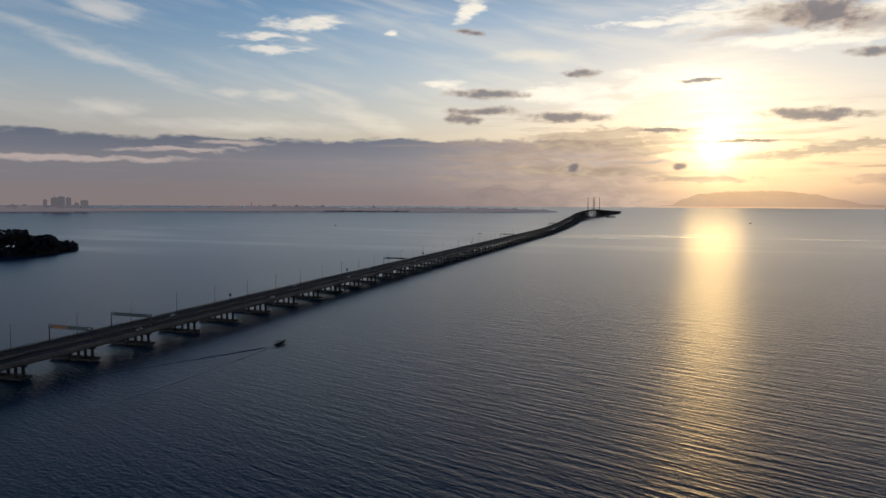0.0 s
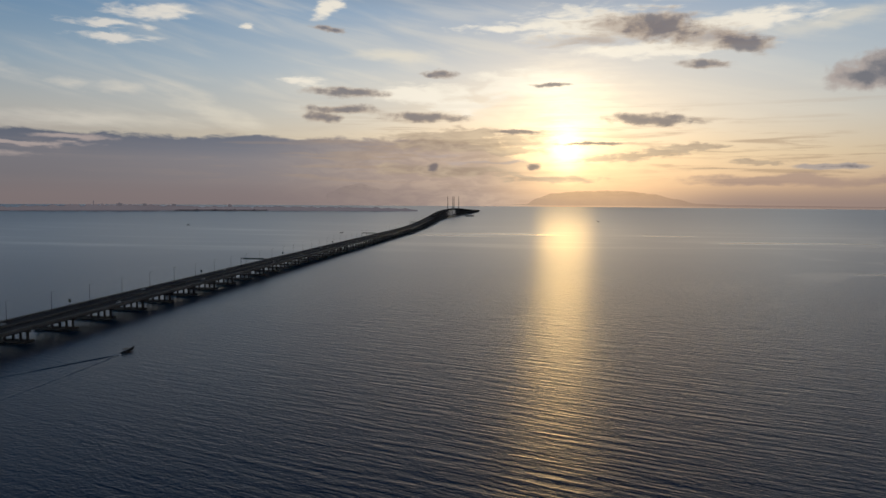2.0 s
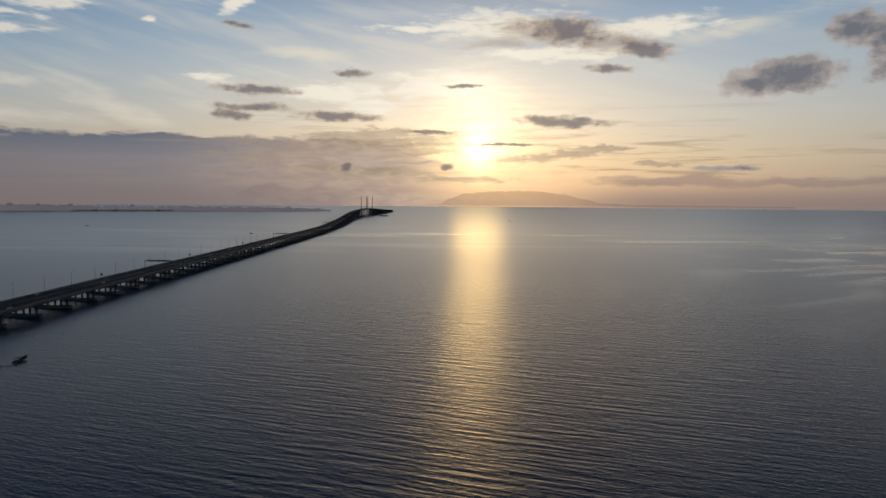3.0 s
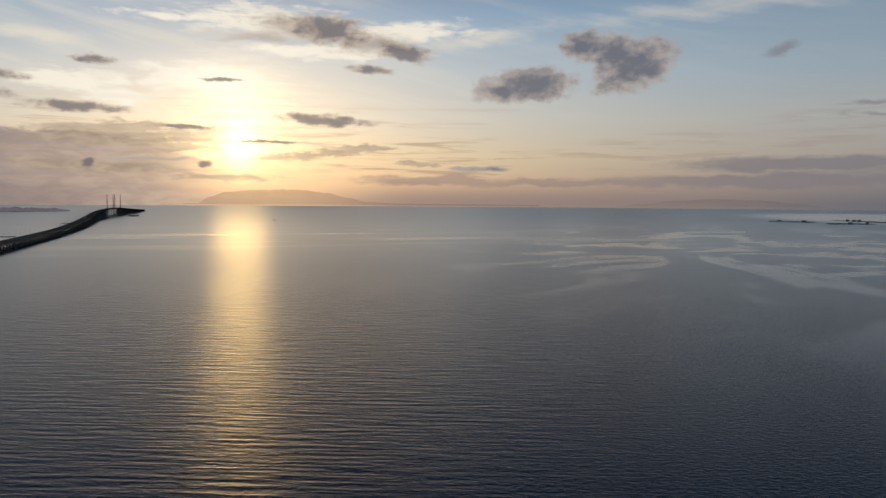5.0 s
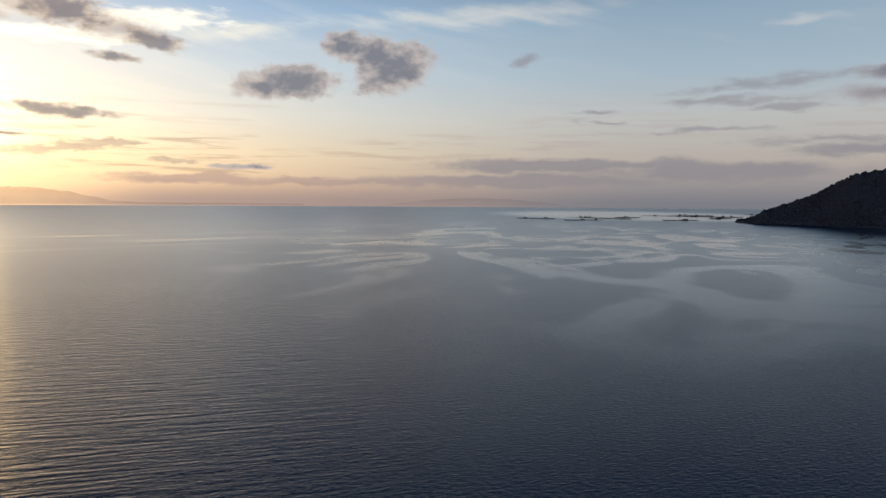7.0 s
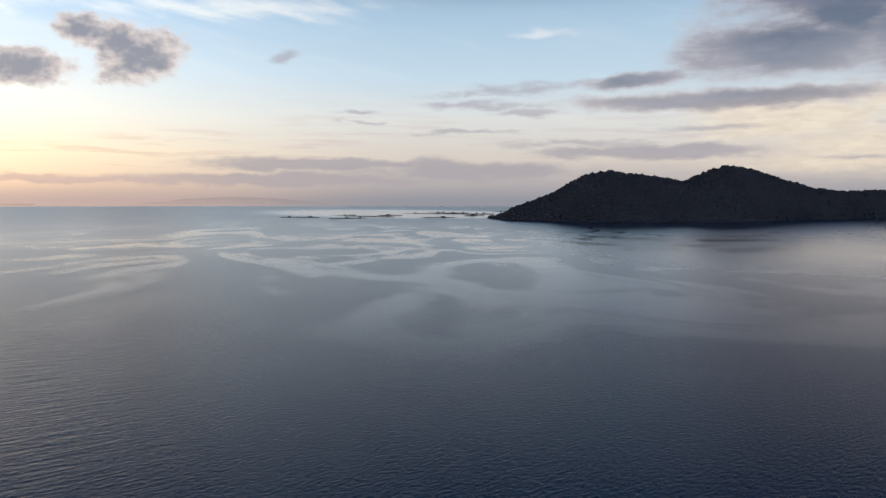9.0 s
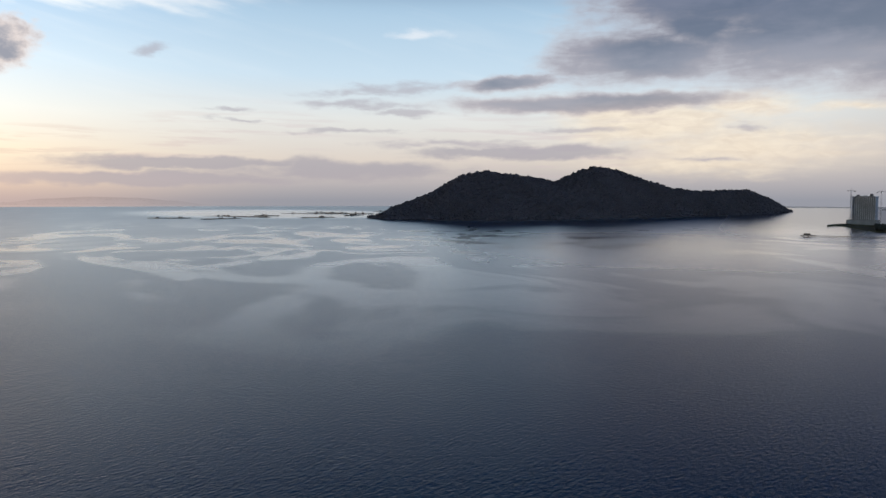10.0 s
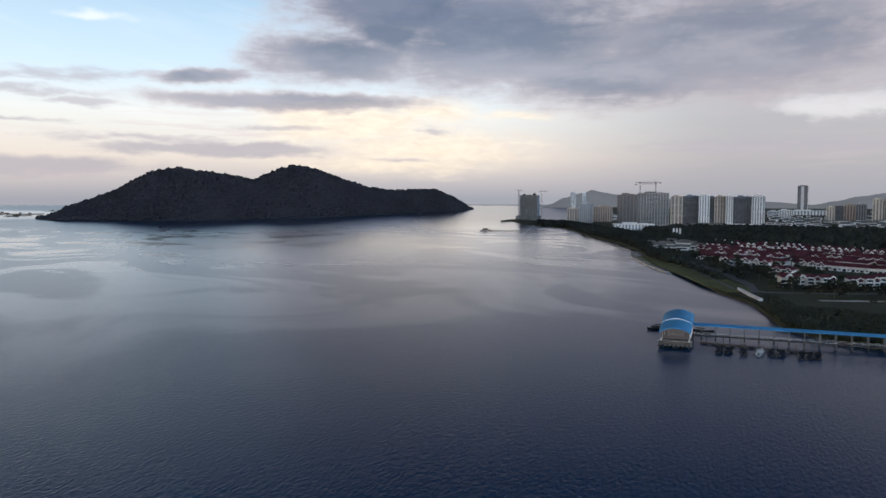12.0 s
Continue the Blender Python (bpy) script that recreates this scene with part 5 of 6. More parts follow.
def build_crane(az, d, base, high, jib, turn):
    c = thing("tower_crane", "slim steel tower crane over a building site", "crane", group="tower cranes")
    c.matrix_basis = place(polar(az, d, base), turn)
    bm = bmesh.new()
    for x, y in ((-1, -1), (1, -1), (1, 1), (-1, 1)):
        rod(bm, (x, y, 0), (x, y, high), 0.28, sides=5)
    for i in range(int(high / 4)):
        z = i * 4
        rod(bm, (-1, -1, z), (1, -1, z + 4), 0.15, sides=4)
        rod(bm, (1, 1, z), (-1, 1, z + 4), 0.15, sides=4)
    part("mast", bm, DARK_STEEL, c)
    bm = bmesh.new()
    for x in (-0.8, 0.8):
        rod(bm, (x, -12, high), (x, jib, high), 0.25, sides=5)
    rod(bm, (0, -6, high + 1.6), (0, jib, high + 1.2), 0.25, sides=5)
    for i in range(int(jib / 3)):
        rod(bm, (-0.8, i * 3, high), (0, i * 3 + 1.5, high + 1.5), 0.13, sides=4)
    part("jib", bm, DARK_STEEL, c)
    part("counterweight", boxes((-1.2, 1.2, -13, -9, high - 2.5, high), bevel=0.1), CONCRETE, c)
    part("cab", boxes((0.9, 2.6, -1, 1.4, high - 2.6, high - 0.2), bevel=0.1), WHITE_PAINT, c)
    rod_bm = rod(bmesh.new(), (0, 0, high), (0, 0, high + 7), 0.4, 0.2, 5)
    rod(rod_bm, (0, 0, high + 7), (0, jib * 0.7, high + 1.4), 0.1, sides=4)
    rod(rod_bm, (0, 0, high + 7), (0, -11, high), 0.1, sides=4)
    part("peak", rod_bm, DARK_STEEL, c)


build_crane(112.75, 2680, 3, 108, 14, 40)
build_crane(114.55, 2690, 3, 104, 22, 200)
build_crane(122.05, 1915, 92, 26, 40, 205)
build_crane(123.2, 1915, 92, 30, 52, 25)


def build_silos():
    for k, x in enumerate((-6, 0, 6)):
        s = thing("white_slab", "plain white upright concrete slab tower", "tower", group="white slab towers")
        s.matrix_basis = place(polar(124.8, 1500, 3), 124.8) @ pose(x, 0, 0)
        part("wall", boxes((-1.9, 1.9, -3, 3, -1, 19), bevel=0.3), WHITE_PAINT, s)
        part("cap", boxes((-2.1, 2.1, -3.2, 3.2, 19, 19.8)), CONCRETE, s)


build_silos()


# ---- terraced houses with red roofs ----
def make_house(w, deep, wall_h, trim, label, gable=True, wall=None):
    """A terraced house: white frame with deep dark bays, tiled roof, front gable, porch and windows."""
    h = thing("house", label, "house", group="terraced houses of the estate")
    part("wall", boxes((-w / 2, w / 2, -deep / 2, deep / 2, -0.5, wall_h)), wall or (CREAM if trim else WHITE_PAINT), h)
    bm = boxes((-w / 2, -w / 2 + 0.6, -deep / 2 - 1.6, -deep / 2, -0.5, wall_h), (w * 0.06, w * 0.06 + 0.7, -deep / 2 - 1.6, -deep / 2, -0.5, wall_h))
    n = int(wall_h / 3.1)
    for i in range(1, n + 1):
        box(bm, -w / 2, w / 2, -deep / 2 - 1.5, -deep / 2, i * 3.1 - 0.35, i * 3.1)
        box(bm, -w / 2 + 0.6, w * 0.06, -deep / 2 - 1.5, -deep / 2 - 1.35, i * 3.1, i * 3.1 + 0.7)
    part("balcony", bm, WHITE_PAINT, h)
    bm = bmesh.new()
    o, top = 1.9, wall_h + 3.0
    v = [bm.verts.new(p) for p in ((-w / 2, -deep / 2 - o, wall_h - 0.3), (w / 2, -deep / 2 - o, wall_h - 0.3), (w / 2, deep / 2 + 0.7, wall_h - 0.3), (-w / 2, deep / 2 + 0.7, wall_h - 0.3), (-w / 2, 0, top), (w / 2, 0, top))]
    for q in ((0, 1, 5, 4), (2, 3, 4, 5), (1, 2, 5), (3, 0, 4), (3, 2, 1, 0)):
        bm.faces.new([v[i] for i in q])
    part("roof", bm, RED_TILE, h)
    if gable:
        add_gable(h, w, deep, wall_h, trim)
    left = mesh_of("window", boxes((-w / 2 + 0.9, w * 0.03, -deep / 2 - 0.08, -deep / 2 - 0.02, 0, 2.2)), GLAZING)
    right = mesh_of("window", boxes((w * 0.06 + 1.1, w / 2 - 0.5, -deep / 2 - 0.1, -deep / 2 - 0.03, 0, 1.8)), GLAZING)
    for i in range(n):
        share("window", left, h, pose(0, 0, i * 3.1 + 0.2))
        share("window", right, h, pose(0, 0, i * 3.1 + 0.7))
    part("boundary_wall", boxes((w / 2 - 0.15, w / 2 + 0.05, -deep / 2 - 6, -deep / 2, -0.5, 1.5)), WHITE_PAINT, h)
    return h


def add_gable(h, w, deep, wall_h, trim):
    """A tiled cross gable over the front, with a thick white verge."""
    bm = bmesh.new()
    g0, y0, y1 = w * 0.27, -deep / 2 - 2.6, -0.5
    zz, cx = wall_h - (0.2 if trim else 0.6), w * 0.22
    v = [bm.verts.new(p) for p in ((cx - g0 - 0.4, y0, zz), (cx + g0 + 0.4, y0, zz), (cx, y0, zz + 2.7), (cx - g0 - 0.4, y1, zz), (cx + g0 + 0.4, y1, zz), (cx, y1, zz + 2.7))]
    for q in ((0, 1, 2), (0, 2, 5, 3), (1, 4, 5, 2), (3, 5, 4), (0, 3, 4, 1)):
        bm.faces.new([v[i] for i in q])
    part("gable_roof", bm, RED_TILE, h)
    bm = bmesh.new()
    for s in (-1, 1):
        rod(bm, (cx + s * (g0 + 0.6), y0 - 0.2, zz - 0.1), (cx, y0 - 0.2, zz + 2.85), 0.85 if trim else 0.4, sides=4)
    part("gable_trim", bm, WHITE_PAINT, h, "white gable trim")


def build_estate():
    tall = make_house(11.0, 14, 9.4, False, "three-storey white terraced house with a red tiled roof")
    villa = make_house(9.6, 13, 8.2, True, "cream and white villa with a gabled red roof")
    plain = make_house(9.2, 13, 5.6, False, "two-storey terraced house under a long red tiled roof", gable=False)
    low = make_house(9.2, 13, 6.2, False, "two-storey white terraced house with a red tiled roof")
    # brown walls here imitate the shadow below the gable verges
    back = make_house(9.0, 12, 6.0, True, "terraced house with a white gable verge and a front painted in shadow", wall=BROWN)
    used = set()
    front, middle, rear = (tall, tall, villa), (plain, plain, plain, low), (back, back, back, plain)
    rows = [(front, (520, -466), (440, -600)), (front, (588, -521), (560, -532)), (front, (692, -545), (632, -568)), (middle, (791, -586), (560, -650)), (middle, (838, -620), (590, -700)), (middle, (885, -651), (620, -745)),
            (middle, (928, -682), (660, -785)), (rear, (968, -708), (690, -820)), (rear, (1010, -760), (720, -850)), (rear, (1040, -800), (740, -885))]
    rnd = random.Random(5)
    for kinds, a, b in rows:
        a, b = Vector(a), Vector(b)
        w = 11.2 if kinds is front else 9.3
        d = (b - a).normalized()
        n = Vector((-d.y, d.x))
        if n.dot(-a) < 0:
            n = -n
        hd = math.degrees(math.atan2(-n.x, -n.y))
        for i in range(int((b - a).length / w)):
            if rnd.random() < 0.13:
                continue
            kind = rnd.choice(kinds)
            p = a + d * (w * (i + 0.5)) + n * (rnd.choice((0, 0, 1.2)) if kinds is not front else rnd.choice((-3, 0, 2)))
            m = pose(p.x, p.y, 3.0 + rnd.choice((0, 0, 0.4)), 0, 0, -hd)
            if kinds is front:
                m = m @ Matrix.Diagonal((1, 1, rnd.uniform(0.8, 1.08), 1))
            if kind.name not in used:
                used.add(kind.name)
                kind.matrix_basis = m
            else:
                c = copy_thing(kind, m)
                c.matrix_basis = m


build_estate()


def build_low_town():
    h = thing("low_house", "small pale low-rise house with a grey roof", "house", group="low houses of the town")
    part("wall", boxes((-8, 8, -6, 6, -0.5, 6)), WHITE_PAINT, h)
    bm = bmesh.new()
    v = [bm.verts.new(p) for p in ((-9, -7, 5.9), (9, -7, 5.9), (9, 7, 5.9), (-9, 7, 5.9), (-5, 0, 9), (5, 0, 9))]
    for q in ((0, 1, 5, 4), (2, 3, 4, 5), (1, 2, 5), (3, 0, 4), (3, 2, 1, 0)):
        bm.faces.new([v[i] for i in q])
    part("roof", bm, CONCRETE, h)
    part("window", boxes((-6.4, 6.4, -6.1, -6.02, 2.2, 4.2)), GLAZING, h)
    rnd = random.Random(17)
    first = True
    zones = [(131.2, 140.5, 2050, 3300, 115), (129.5, 141, 3300, 5200, 30), (118.3, 120.2, 2600, 3600, 18), (122.8, 126.4, 1120, 1240, 14)]
    for a0, a1, d0, d1, n in zones:
        for i in range(n):
            az, d = rnd.uniform(a0, a1), rnd.uniform(d0, d1)
            m = place(polar(az, d, 3.0), az + rnd.uniform(-30, 30)) @ Matrix.Diagonal((rnd.uniform(0.7, 2.0), 1, rnd.uniform(0.7, 1.6), 1))
            if first:
                h.matrix_basis, first = m, False
            else:
                c = copy_thing(h, m)
                c.matrix_basis = m
    hall = thing("boathouse", "long low white-roofed hall among the trees", "building")
    hall.matrix_basis = place((1577, -885, 3), 100)
    part("wall", boxes((-9, 9, -24, 24, -0.5, 5)), WHITE_PAINT, hall)
    part("roof", boxes((-10, 10, -25, 25, 5, 6.2), bevel=0.5), WHITE_PAINT, hall)


build_low_town()


# ---- woods and scrub of the shore ----
def in_estate(x, y):
    """True inside the housing estate, the field and the roads before it."""
    for a, b, half in (((520, -466), (440, -600), 16), ((588, -521), (560, -532), 14), ((692, -545), (632, -568), 14), ((880, -690), (640, -770), 105), ((791, -586), (560, -650), 18), ((1030, -790), (740, -880), 22),
                       ((760, -545), (493, -425), 9), ((493, -425), (430, -760), 9), ((436, -430), (395, -620), 7)):
        a, b, p = Vector(a), Vector(b), Vector((x, y))
        t = max(0, min(1, (p - a).dot(b - a) / (b - a).length_squared))
        if (a + (b - a) * t - p).length < half:
            return True
    return False


def build_woods():
    rnd = random.Random(31)
    cen, rad = [], []
    zones = [(114.3, 117.0, 18, 330, 700, 3, 6), (116.6, 122.4, 25, 420, 3400, 2.5, 5.5), (122.0, 124.5, 60, 330, 1500, 2.5, 5), (122.5, 142.0, 0, 0, 6500, 3, 6.5), (123.6, 129.6, 75, 165, 420, 1.6, 3.4)]
    for a0, a1, n0, n1, count, r0, r1 in zones:
        for i in range(count):
            az = rnd.uniform(a0, a1)
            near = linear(az, COAST)
            d = near + rnd.uniform(n0, n1) if n1 else rnd.uniform(1130, 2020)
            x, y, _ = polar(az, d)
            if in_estate(x, y):
                continue
            r = rnd.uniform(r0, r1)
            cen.append((x, y, 3 + r * rnd.uniform(0.2, 1.6)))
            rad.append(r)
    tagged(clumps("woodland", cen, rad, WOOD_LEAVES, 0.85, 31), "dark dense woodland behind the shore", "woods", kind="stuff")
    cen, rad = [], []
    for i in range(7500):
        az = rnd.uniform(131.4, 143)
        near = linear(az, COAST)
        d = near + rnd.uniform(2, 150) ** 1.0
        x, y, _ = polar(az, d)
        if in_estate(x, y):
            continue
        lump = 0.5 + 0.5 * noise.noise(Vector((x * 0.03, y * 0.03, 0)))
        if d - near > 60 + 70 * lump:
            continue
        r = rnd.uniform(0.7, 1.7)
        cen.append((x, y, 2.4 + r * 0.4 + 3.2 * lump * rnd.random()))
        rad.append(r)
    for i in range(420):
        az = rnd.uniform(123.5, 131.5)
        near = linear(az, COAST)
        d = near + rnd.uniform(1, 6)
        x, y, _ = polar(az, d)
        if in_estate(x, y):
            continue
        r = rnd.uniform(0.3, 0.8)
        cen.append((x, y, 2.2 + r * 0.5))
        rad.append(r)
    stones, size = [], []
    for i in range(900):
        az = rnd.uniform(124.0, 140)
        x, y, _ = polar(az, linear(az, COAST) + rnd.uniform(-4, 2.5))
        stones.append((x, y, rnd.uniform(-0.1, 0.5)))
        size.append(rnd.uniform(0.3, 1.1))
    tagged(clumps("shore_stones", stones, size, TIMBER, 0.6, 35), "brown stones and mud along the waterline", "stones", kind="stuff")
    tagged(clumps("scrub", cen, rad, LEAVES, 0.8, 33), "rough green mangrove scrub along the shore", "scrub", kind="stuff")
    hedge, size = [], []
    for i in range(1500):
        a, b = rnd.choice((((815, -603), (575, -675)), ((862, -636), (605, -722)), ((907, -667), (640, -765)), ((948, -695), (675, -803)), ((990, -735), (705, -835)), ((600, -560), (740, -575)), ((690, -530), (590, -545)), ((500, -500), (420, -640)), ((505, -452), (425, -600)), ((560, -560), (480, -640))))
        t = rnd.random()
        r = rnd.uniform(0.8, 2.1)
        hedge.append((a[0] + (b[0] - a[0]) * t + rnd.uniform(-3, 3), a[1] + (b[1] - a[1]) * t + rnd.uniform(-3, 3), 3 + r * rnd.uniform(0.3, 1.2)))
        size.append(r)
    tagged(clumps("garden_hedges", hedge, size, WOOD_LEAVES, 0.85, 37), "dark garden shrubs and hedges between the houses", "shrubs", kind="stuff")
    n = 0
    while n < 100:
        az = rnd.uniform(122.5, 142)
        near = linear(az, COAST)
        d = near + rnd.uniform(25, 330)
        x, y, _ = polar(az, d)
        if in_estate(x, y) or d - near < 150:
            continue
        plant(n % 4, x, y, 3.0, rnd.uniform(0.55, 1.0), rnd.uniform(0, 360))
        n += 1
    for i in range(170):
        a, b = rnd.choice((((815, -603), (575, -675)), ((862, -636), (605, -722)), ((907, -667), (640, -765)), ((948, -695), (675, -803)), ((990, -735), (705, -835)), ((600, -600), (700, -560)), ((560, -560), (640, -590)), ((690, -530), (640, -545)), ((476, -490), (450, -560)), ((740, -560), (850, -620))))
        t = rnd.random()
        plant(i % 4, a[0] + (b[0] - a[0]) * t + rnd.uniform(-9, 9), a[1] + (b[1] - a[1]) * t + rnd.uniform(-9, 9), 3.0, rnd.uniform(0.4, 0.65), rnd.uniform(0, 360))


build_woods()


# ---- the jetty with its blue roofs ----
HEAD = Vector((338, -236, 0))
WALK = [Vector((350, -252, 0)), Vector((252, -372, 0))]
JETTY_TURN = math.degrees(math.atan2(WALK[1].y - WALK[0].y, WALK[1].x - WALK[0].x))


def vault(bm, w, y0, y1, z, rise, thick=0.25, n=14, climb=0.0):
    """A barrel roof of width w between y0 and y1."""
    rows = []
    for y, up in ((y0, 0.0), (y1, climb)):
        outer = [(-w / 2 + w * i / n, y, z + up + rise * math.sin(math.pi * i / n) ** 0.8) for i in range(n + 1)]
        inner = [(x, y, zz - thick) for x, y, zz in outer]
        rows.append(outer + inner[::-1] + [outer[0]])
    grid = [[bm.verts.new(p) for p in r[:-1]] for r in rows]
    m = len(grid[0])
    for i in range(m):
        j = (i + 1) % m
        bm.faces.new((grid[0][i], grid[0][j], grid[1][j], grid[1][i]))
    for g in grid:
        for i in range(n):
            bm.faces.new((g[i], g[i + 1], g[m - 2 - i], g[m - 1 - i]))
    bmesh.ops.recalc_face_normals(bm, faces=bm.faces)
    return bm


def build_jetty_head():
    h = thing("jetty_pavilion", "open jetty pavilion with two arched blue metal roofs on piles", "pavilion", at=HEAD, turn=-129)
    # local y runs along the pavilion, x across
    part("platform", boxes((-8.4, 8.4, -11, 25, 2.2, 3.0), bevel=0.1), TIMBER, h)
    pile = mesh_of("pile", rod(bmesh.new(), (0, 0, -2), (0, 0, 2.3), 0.4, sides=8), DARK_CONCRETE)
    for x in (-7.6, -3.8, 0, 3.8, 7.6):
        for y in (-10, -4, 2, 8, 14, 20, 25):
            share("pile", pile, h, pose(x, y, 0))
    post = mesh_of("post", boxes((-0.3, 0.3, -0.3, 0.3, 3.0, 8.4)), WHITE_PAINT)
    for x in (-7.2, 7.2):
        for y in (-7.5, -1, 5, 11, 17, 24):
            share("post", post, h, pose(x, y, 0))
    part("front_roof", vault(bmesh.new(), 16.5, -10.5, 4.5, 8.2, 2.8, climb=2.6), BLUE_ROOF, h)
    part("rear_roof", vault(bmesh.new(), 16.5, 4.2, 24, 11.0, 3.0, climb=2.2), BLUE_ROOF, h)
    part("roof_step", vault(bmesh.new(), 16.7, 3.9, 4.3, 10.9, 3.0, 0.5), WHITE_PAINT, h, "pale edge between the two roofs")
    part("front_fascia", vault(bmesh.new(), 16.7, -10.8, -10.45, 8.1, 2.8, 0.35), BLUE_ROOF, h)
    # brown slatted gable under the front roof
    bm = bmesh.new()
    for i in range(15):
        x = -7.0 + i
        top = 7.9 + 2.7 * math.sin(math.pi * (x + 8.25) / 16.5) ** 0.8
        box(bm, x - 0.42, x + 0.42, -8.2, -8.05, 4.6, top)
    part("gable_slats", bm, BROWN, h, "brown slatted gable")
    part("stage", boxes((-8.6, 8.6, -12.4, -8, 1.2, 2.1), bevel=0.1), CONCRETE, h, "lower landing stage")
    for i in range(8):
        x = -7.8 + i * 2.2
        f = part("fender", rod(bmesh.new(), (x, -12.7, 0.2), (x, -12.7, 2.0), 0.42, sides=8), RUBBER, h)
    rail = bmesh.new()
    for z in (3.6, 4.1):
        rod(rail, (-8.8, -10.8, z), (8.8, -10.8, z), 0.07, sides=5)
    for i in range(10):
        x = -8.8 + i * 17.6 / 9
        rod(rail, (x, -10.8, 3.0), (x, -10.8, 4.1), 0.06, sides=5)
    part("railing", rail, WHITE_PAINT, h)
    part("kiosk", boxes((-5, 4, 8, 18, 3.0, 6.8), bevel=0.05), CREAM, h)


build_jetty_head()


def build_jetty_walk():
    a, b = WALK
    length = (b - a).length
    w = thing("covered_jetty", "long covered jetty walkway with a blue metal roof on concrete posts", "jetty", at=a, turn=JETTY_TURN)
    part("deck", boxes((-4, length, -2.2, 2.2, 2.3, 2.9), bevel=0.08), DARK_CONCRETE, w)
    n = int(length / 7.5)
    post = mesh_of("post", boxes((-0.22, 0.22, -0.22, 0.22, 2.9, 8.6)), CONCRETE)
    pile = mesh_of("pile", boxes((-0.35, 0.35, -0.35, 0.35, -2, 2.3)), DARK_CONCRETE)
    beam = mesh_of("beam", boxes((-0.3, 0.3, -2.4, 2.4, 1.7, 2.3)), DARK_CONCRETE)
    for i in range(n + 1):
        x = i * 7.5
        for y in (-1.9, 1.9):
            share("post", post, w, pose(x, y, 0))
            share("pile", pile, w, pose(x, y, 0))
        share("beam", beam, w, pose(x, 0, 0))
    bm = bmesh.new()
    prof = [(-3.4, 8.5), (0, 9.6), (3.4, 8.5), (3.4, 8.3), (0, 9.4), (-3.4, 8.3)]
    rows = [[bm.verts.new((x, y, z)) for y, z in prof] for x in (-3, length)]
    for i in range(6):
        bm.faces.new((rows[0][i], rows[0][(i + 1) % 6], rows[1][(i + 1) % 6], rows[1][i]))
    bm.faces.new(rows[0])
    bm.faces.new(rows[1])
    bmesh.ops.recalc_face_normals(bm, faces=bm.faces)
    part("roof", bm, BLUE_ROOF, w)
    bm = bmesh.new()
    for y in (-2.1, 2.1):
        for z in (3.4, 3.9):
            rod(bm, (0, y, z), (length, y, z), 0.06, sides=4)
    part("railing", bm, WHITE_PAINT, w)

    p = thing("floating_pontoon", "dark low floating pontoon beside the jetty", "pontoon", at=(336, -250, 0), turn=math.degrees(math.atan2(-292 + 256, 295 - 335)))
    part("float_deck", boxes((0, 58, -1.3, 1.3, 0.5, 0.9), bevel=0.05), TIMBER, p)
    drum = mesh_of("float_drum", rod(bmesh.new(), (-1.0, 0, 0.15), (1.0, 0, 0.15), 0.5, sides=10), RUBBER)
    for i in range(12):
        share("float_drum", drum, p, pose(2.5 + i * 4.8, 0, 0))
    mooring = mesh_of("mooring_post", rod(bmesh.new(), (0, 0, -2), (0, 0, 4.2), 0.2, sides=8), TIMBER)
    for i in range(7):
        share("mooring_post", mooring, p, pose(3 + i * 9, 1.6, 0))
    for i in range(4):
        part("gangway", boxes((8 + i * 14, 9.2 + i * 14, 1.2, 6.5, 1.6, 1.8)), STEEL, p)


build_jetty_walk()


def make_boat(length, paint, label, cabin):
    b = thing("motor_boat", label, "boat", group="boats moored at the jetty")
    part("hull", hull(bmesh.new(), length, length * 0.3, 0.95, 1.0), paint, b)
    part("outboard", boxes((-0.3, 0.3, -length / 2 - 0.5, -length / 2 + 0.1, 0.2, 1.5), bevel=0.08), RUBBER, b)
    if cabin:
        part("cabin", boxes((-length * 0.1, length * 0.1, -length * 0.12, length * 0.2, 0.5, 2.1), bevel=0.15), paint, b)
        part("windscreen", boxes((-length * 0.085, length * 0.085, length * 0.195, length * 0.215, 1.25, 1.9)), GLAZING, b)
    part("canopy", boxes((-length * 0.12, length * 0.12, -length * 0.36, length * 0.05, 2.2, 2.3), bevel=0.04), RUBBER if not cabin else paint, b)
    for x in (-1, 1):
        for y in (-0.34, 0.03):
            part("canopy_post", rod(bmesh.new(), (x * length * 0.11, y * length, 0.6), (x * length * 0.11, y * length, 2.22), 0.05, sides=5), STEEL, b)
    return b


def build_boats():
    dark = make_boat(12.5, BOAT_DARK, "dark open motor boat moored by the pontoon", False)
    white = make_boat(13, BOAT_WHITE, "white cabin cruiser moored by the pontoon", True)
    white.matrix_basis = pose(304, -263, 0.1, 0, 0, 222)
    spots = [(315, -246.5, 225), (312.5, -250.5, 218), (308, -256, 230), (301.5, -268, 224), (299, -272, 215), (292, -278, 228), (290, -281.5, 220), (288.5, -285, 226), (379, -252, 150), (383, -257, 160), (360, -268, 120), (364, -273, 130)]
    for k, (x, y, turn) in enumerate(spots):
        m = pose(x, y, 0.1, 0, 0, turn)
        if k == 0:
            dark.matrix_basis = m
        else:
            copy_thing(dark, m)


build_boats()


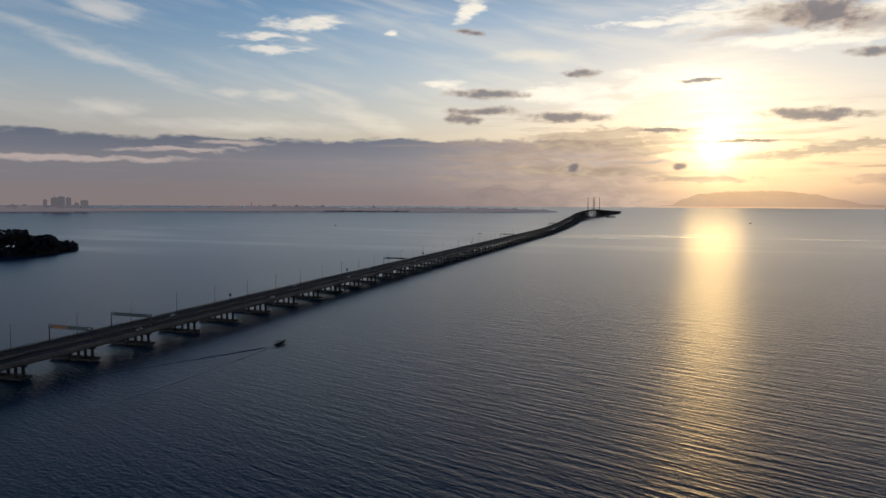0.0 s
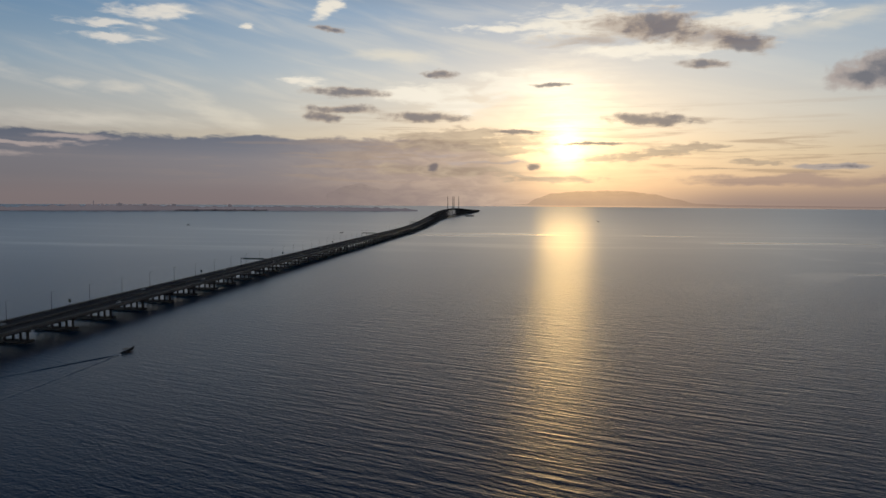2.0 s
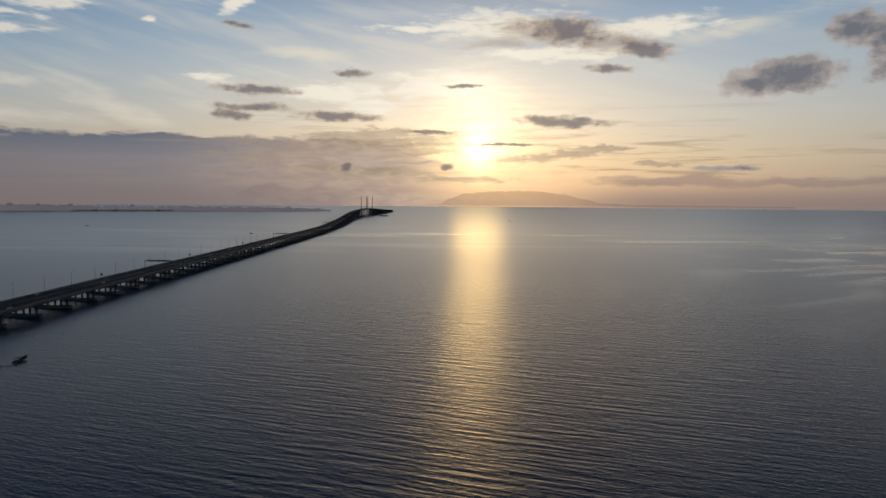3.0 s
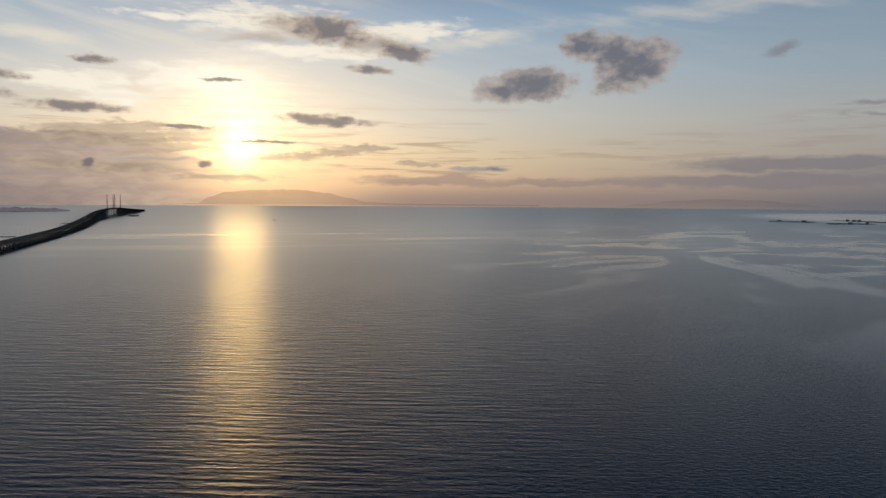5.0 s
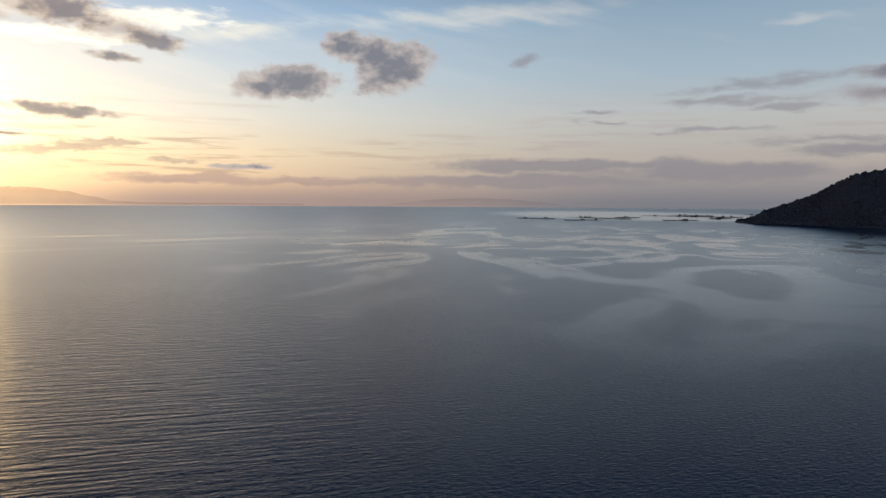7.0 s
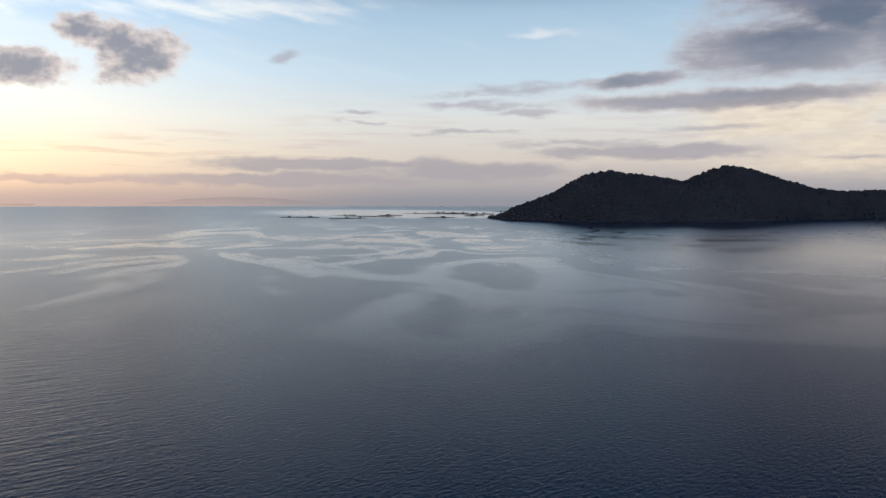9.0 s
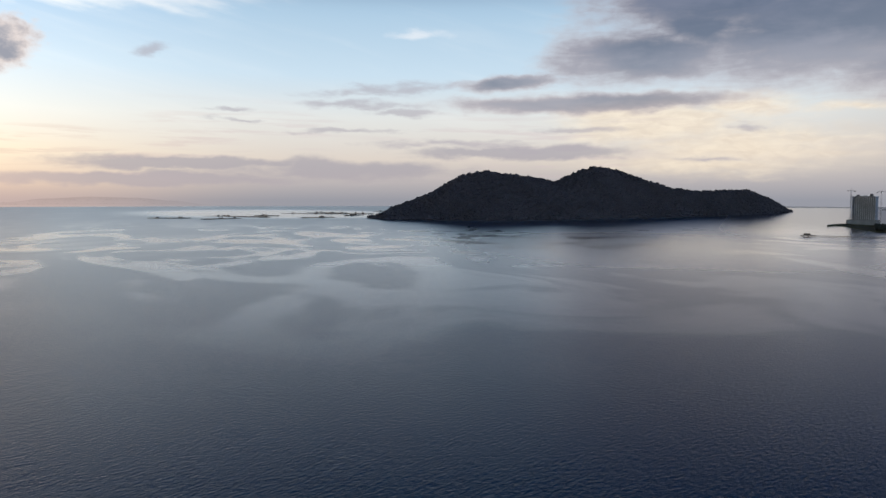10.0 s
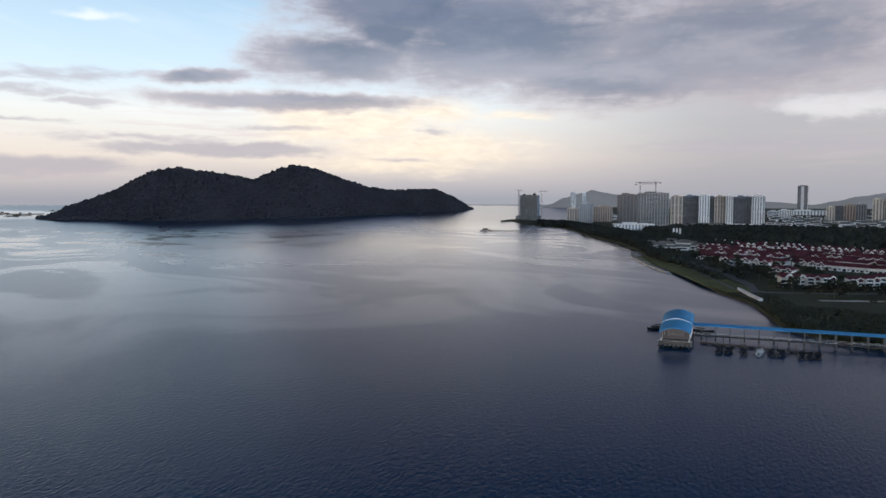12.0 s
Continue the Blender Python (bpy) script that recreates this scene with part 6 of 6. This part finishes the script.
def build_far_jetty():
    a, b = Vector((1668, -613, 0)), Vector((1590, -745, 0))
    j = thing("timber_jetty", "thin dark timber jetty reaching out from the shore", "jetty", at=a, turn=math.degrees(math.atan2(b.y - a.y, b.x - a.x)))
    length = (b - a).length
    part("deck", boxes((0, length, -2, 2, 2.4, 3.2)), TIMBER, j)
    part("pier_head", boxes((-14, 14, -9, 9, 2.2, 3.6), bevel=0.1), TIMBER, j)
    part("shed", boxes((-8, 4, -5, 5, 3.6, 7.5), bevel=0.1), TIMBER, j)
    pile = mesh_of("pile", rod(bmesh.new(), (0, 0, -2), (0, 0, 2.6), 0.45, sides=6), TIMBER)
    for i in range(int(length / 7)):
        for y in (-1.7, 1.7):
            share("pile", pile, j, pose(i * 7, y, 0))


build_far_jetty()


def build_fender():
    """The dark protective works beside the main span."""
    f = thing("fender_dolphin", "low dark protective dolphin beside the main span", "dolphin")
    f.matrix_basis = place(polar(13.15, 3640, 0), 100)
    part("cap", boxes((-7, 7, -22, 22, 2, 6), bevel=0.3), DARK_CONCRETE, f)
    for y in (-18, -6, 6, 18):
        part("pile", rod(bmesh.new(), (0, y, -2), (0, y, 2.2), 1.6, sides=8), DARK_CONCRETE, f)


build_fender()


def build_far_causeway():
    """The second bridge, low on the horizon beyond the island."""
    b = thing("far_bridge", "thin hazy road bridge on piers along the horizon", "bridge")
    rows = []
    for i in range(40):
        az = 107.0 + i * 0.22
        d = 9800 - i * 25
        rows.append([afar(polar(az, d + dd, zz)) for dd, zz in ((0, 2.0), (0, 7.0), (22, 7.0), (22, 2.0), (0, 2.0))])
    bm = sheet(rows)
    bmesh.ops.remove_doubles(bm, verts=bm.verts, dist=0.001)
    bmesh.ops.recalc_face_normals(bm, faces=bm.faces)
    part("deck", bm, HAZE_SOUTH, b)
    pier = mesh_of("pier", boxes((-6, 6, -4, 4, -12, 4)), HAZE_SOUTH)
    for i in range(60):
        az = 107.1 + i * 0.142
        share("pier", pier, b, place(polar(az, 9800 - i * 16, 0), az))


build_far_causeway()


def build_barges():
    """Strings of low hopper barges anchored off the mainland shore."""
    for az, length in ((-8.6, 150), (-7.3, 150), (-5.9, 160), (-4.3, 130), (-3.3, 110)):
        b = thing("barge", "long low dark barge anchored off the hazy shore", "barge", group="barges off the mainland shore")
        b.matrix_basis = place(polar(az, 5000, 0), az)
        bm = bmesh.new()
        v = [bm.verts.new(p) for p in ((-length * 0.46, -9, -1), (length * 0.46, -9, -1), (length * 0.46, 9, -1), (-length * 0.46, 9, -1), (-length / 2, -10, 7), (length / 2, -10, 7), (length / 2, 10, 7), (-length / 2, 10, 7))]
        for q in ((3, 2, 1, 0), (4, 5, 6, 7), (0, 1, 5, 4), (1, 2, 6, 5), (2, 3, 7, 6), (3, 0, 4, 7)):
            bm.faces.new([v[i] for i in q])
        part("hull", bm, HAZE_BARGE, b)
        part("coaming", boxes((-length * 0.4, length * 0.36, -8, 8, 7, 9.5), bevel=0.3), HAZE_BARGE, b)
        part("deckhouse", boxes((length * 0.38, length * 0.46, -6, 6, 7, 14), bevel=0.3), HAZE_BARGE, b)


build_barges()


def build_sampans():
    first = None
    for az, d, turn in ((2.95, 1735, 70), (-8.5, 2300, 95), (23.2, 2900, 80)):
        m = place(polar(az, d, 0.1), az + turn)
        if first is None:
            first = thing("sampan", "tiny dark fishing boat far out on the water", "boat", group="small boats far out")
            part("hull", hull(bmesh.new(), 9, 2.2, 0.9, 1.4), BOAT_DARK, first)
            part("shelter", boxes((-0.9, 0.9, -2.8, 0.3, 0.6, 1.9), bevel=0.2), TIMBER, first)
            first.matrix_basis = m
        else:
            copy_thing(first, m).matrix_basis = m


build_sampans()
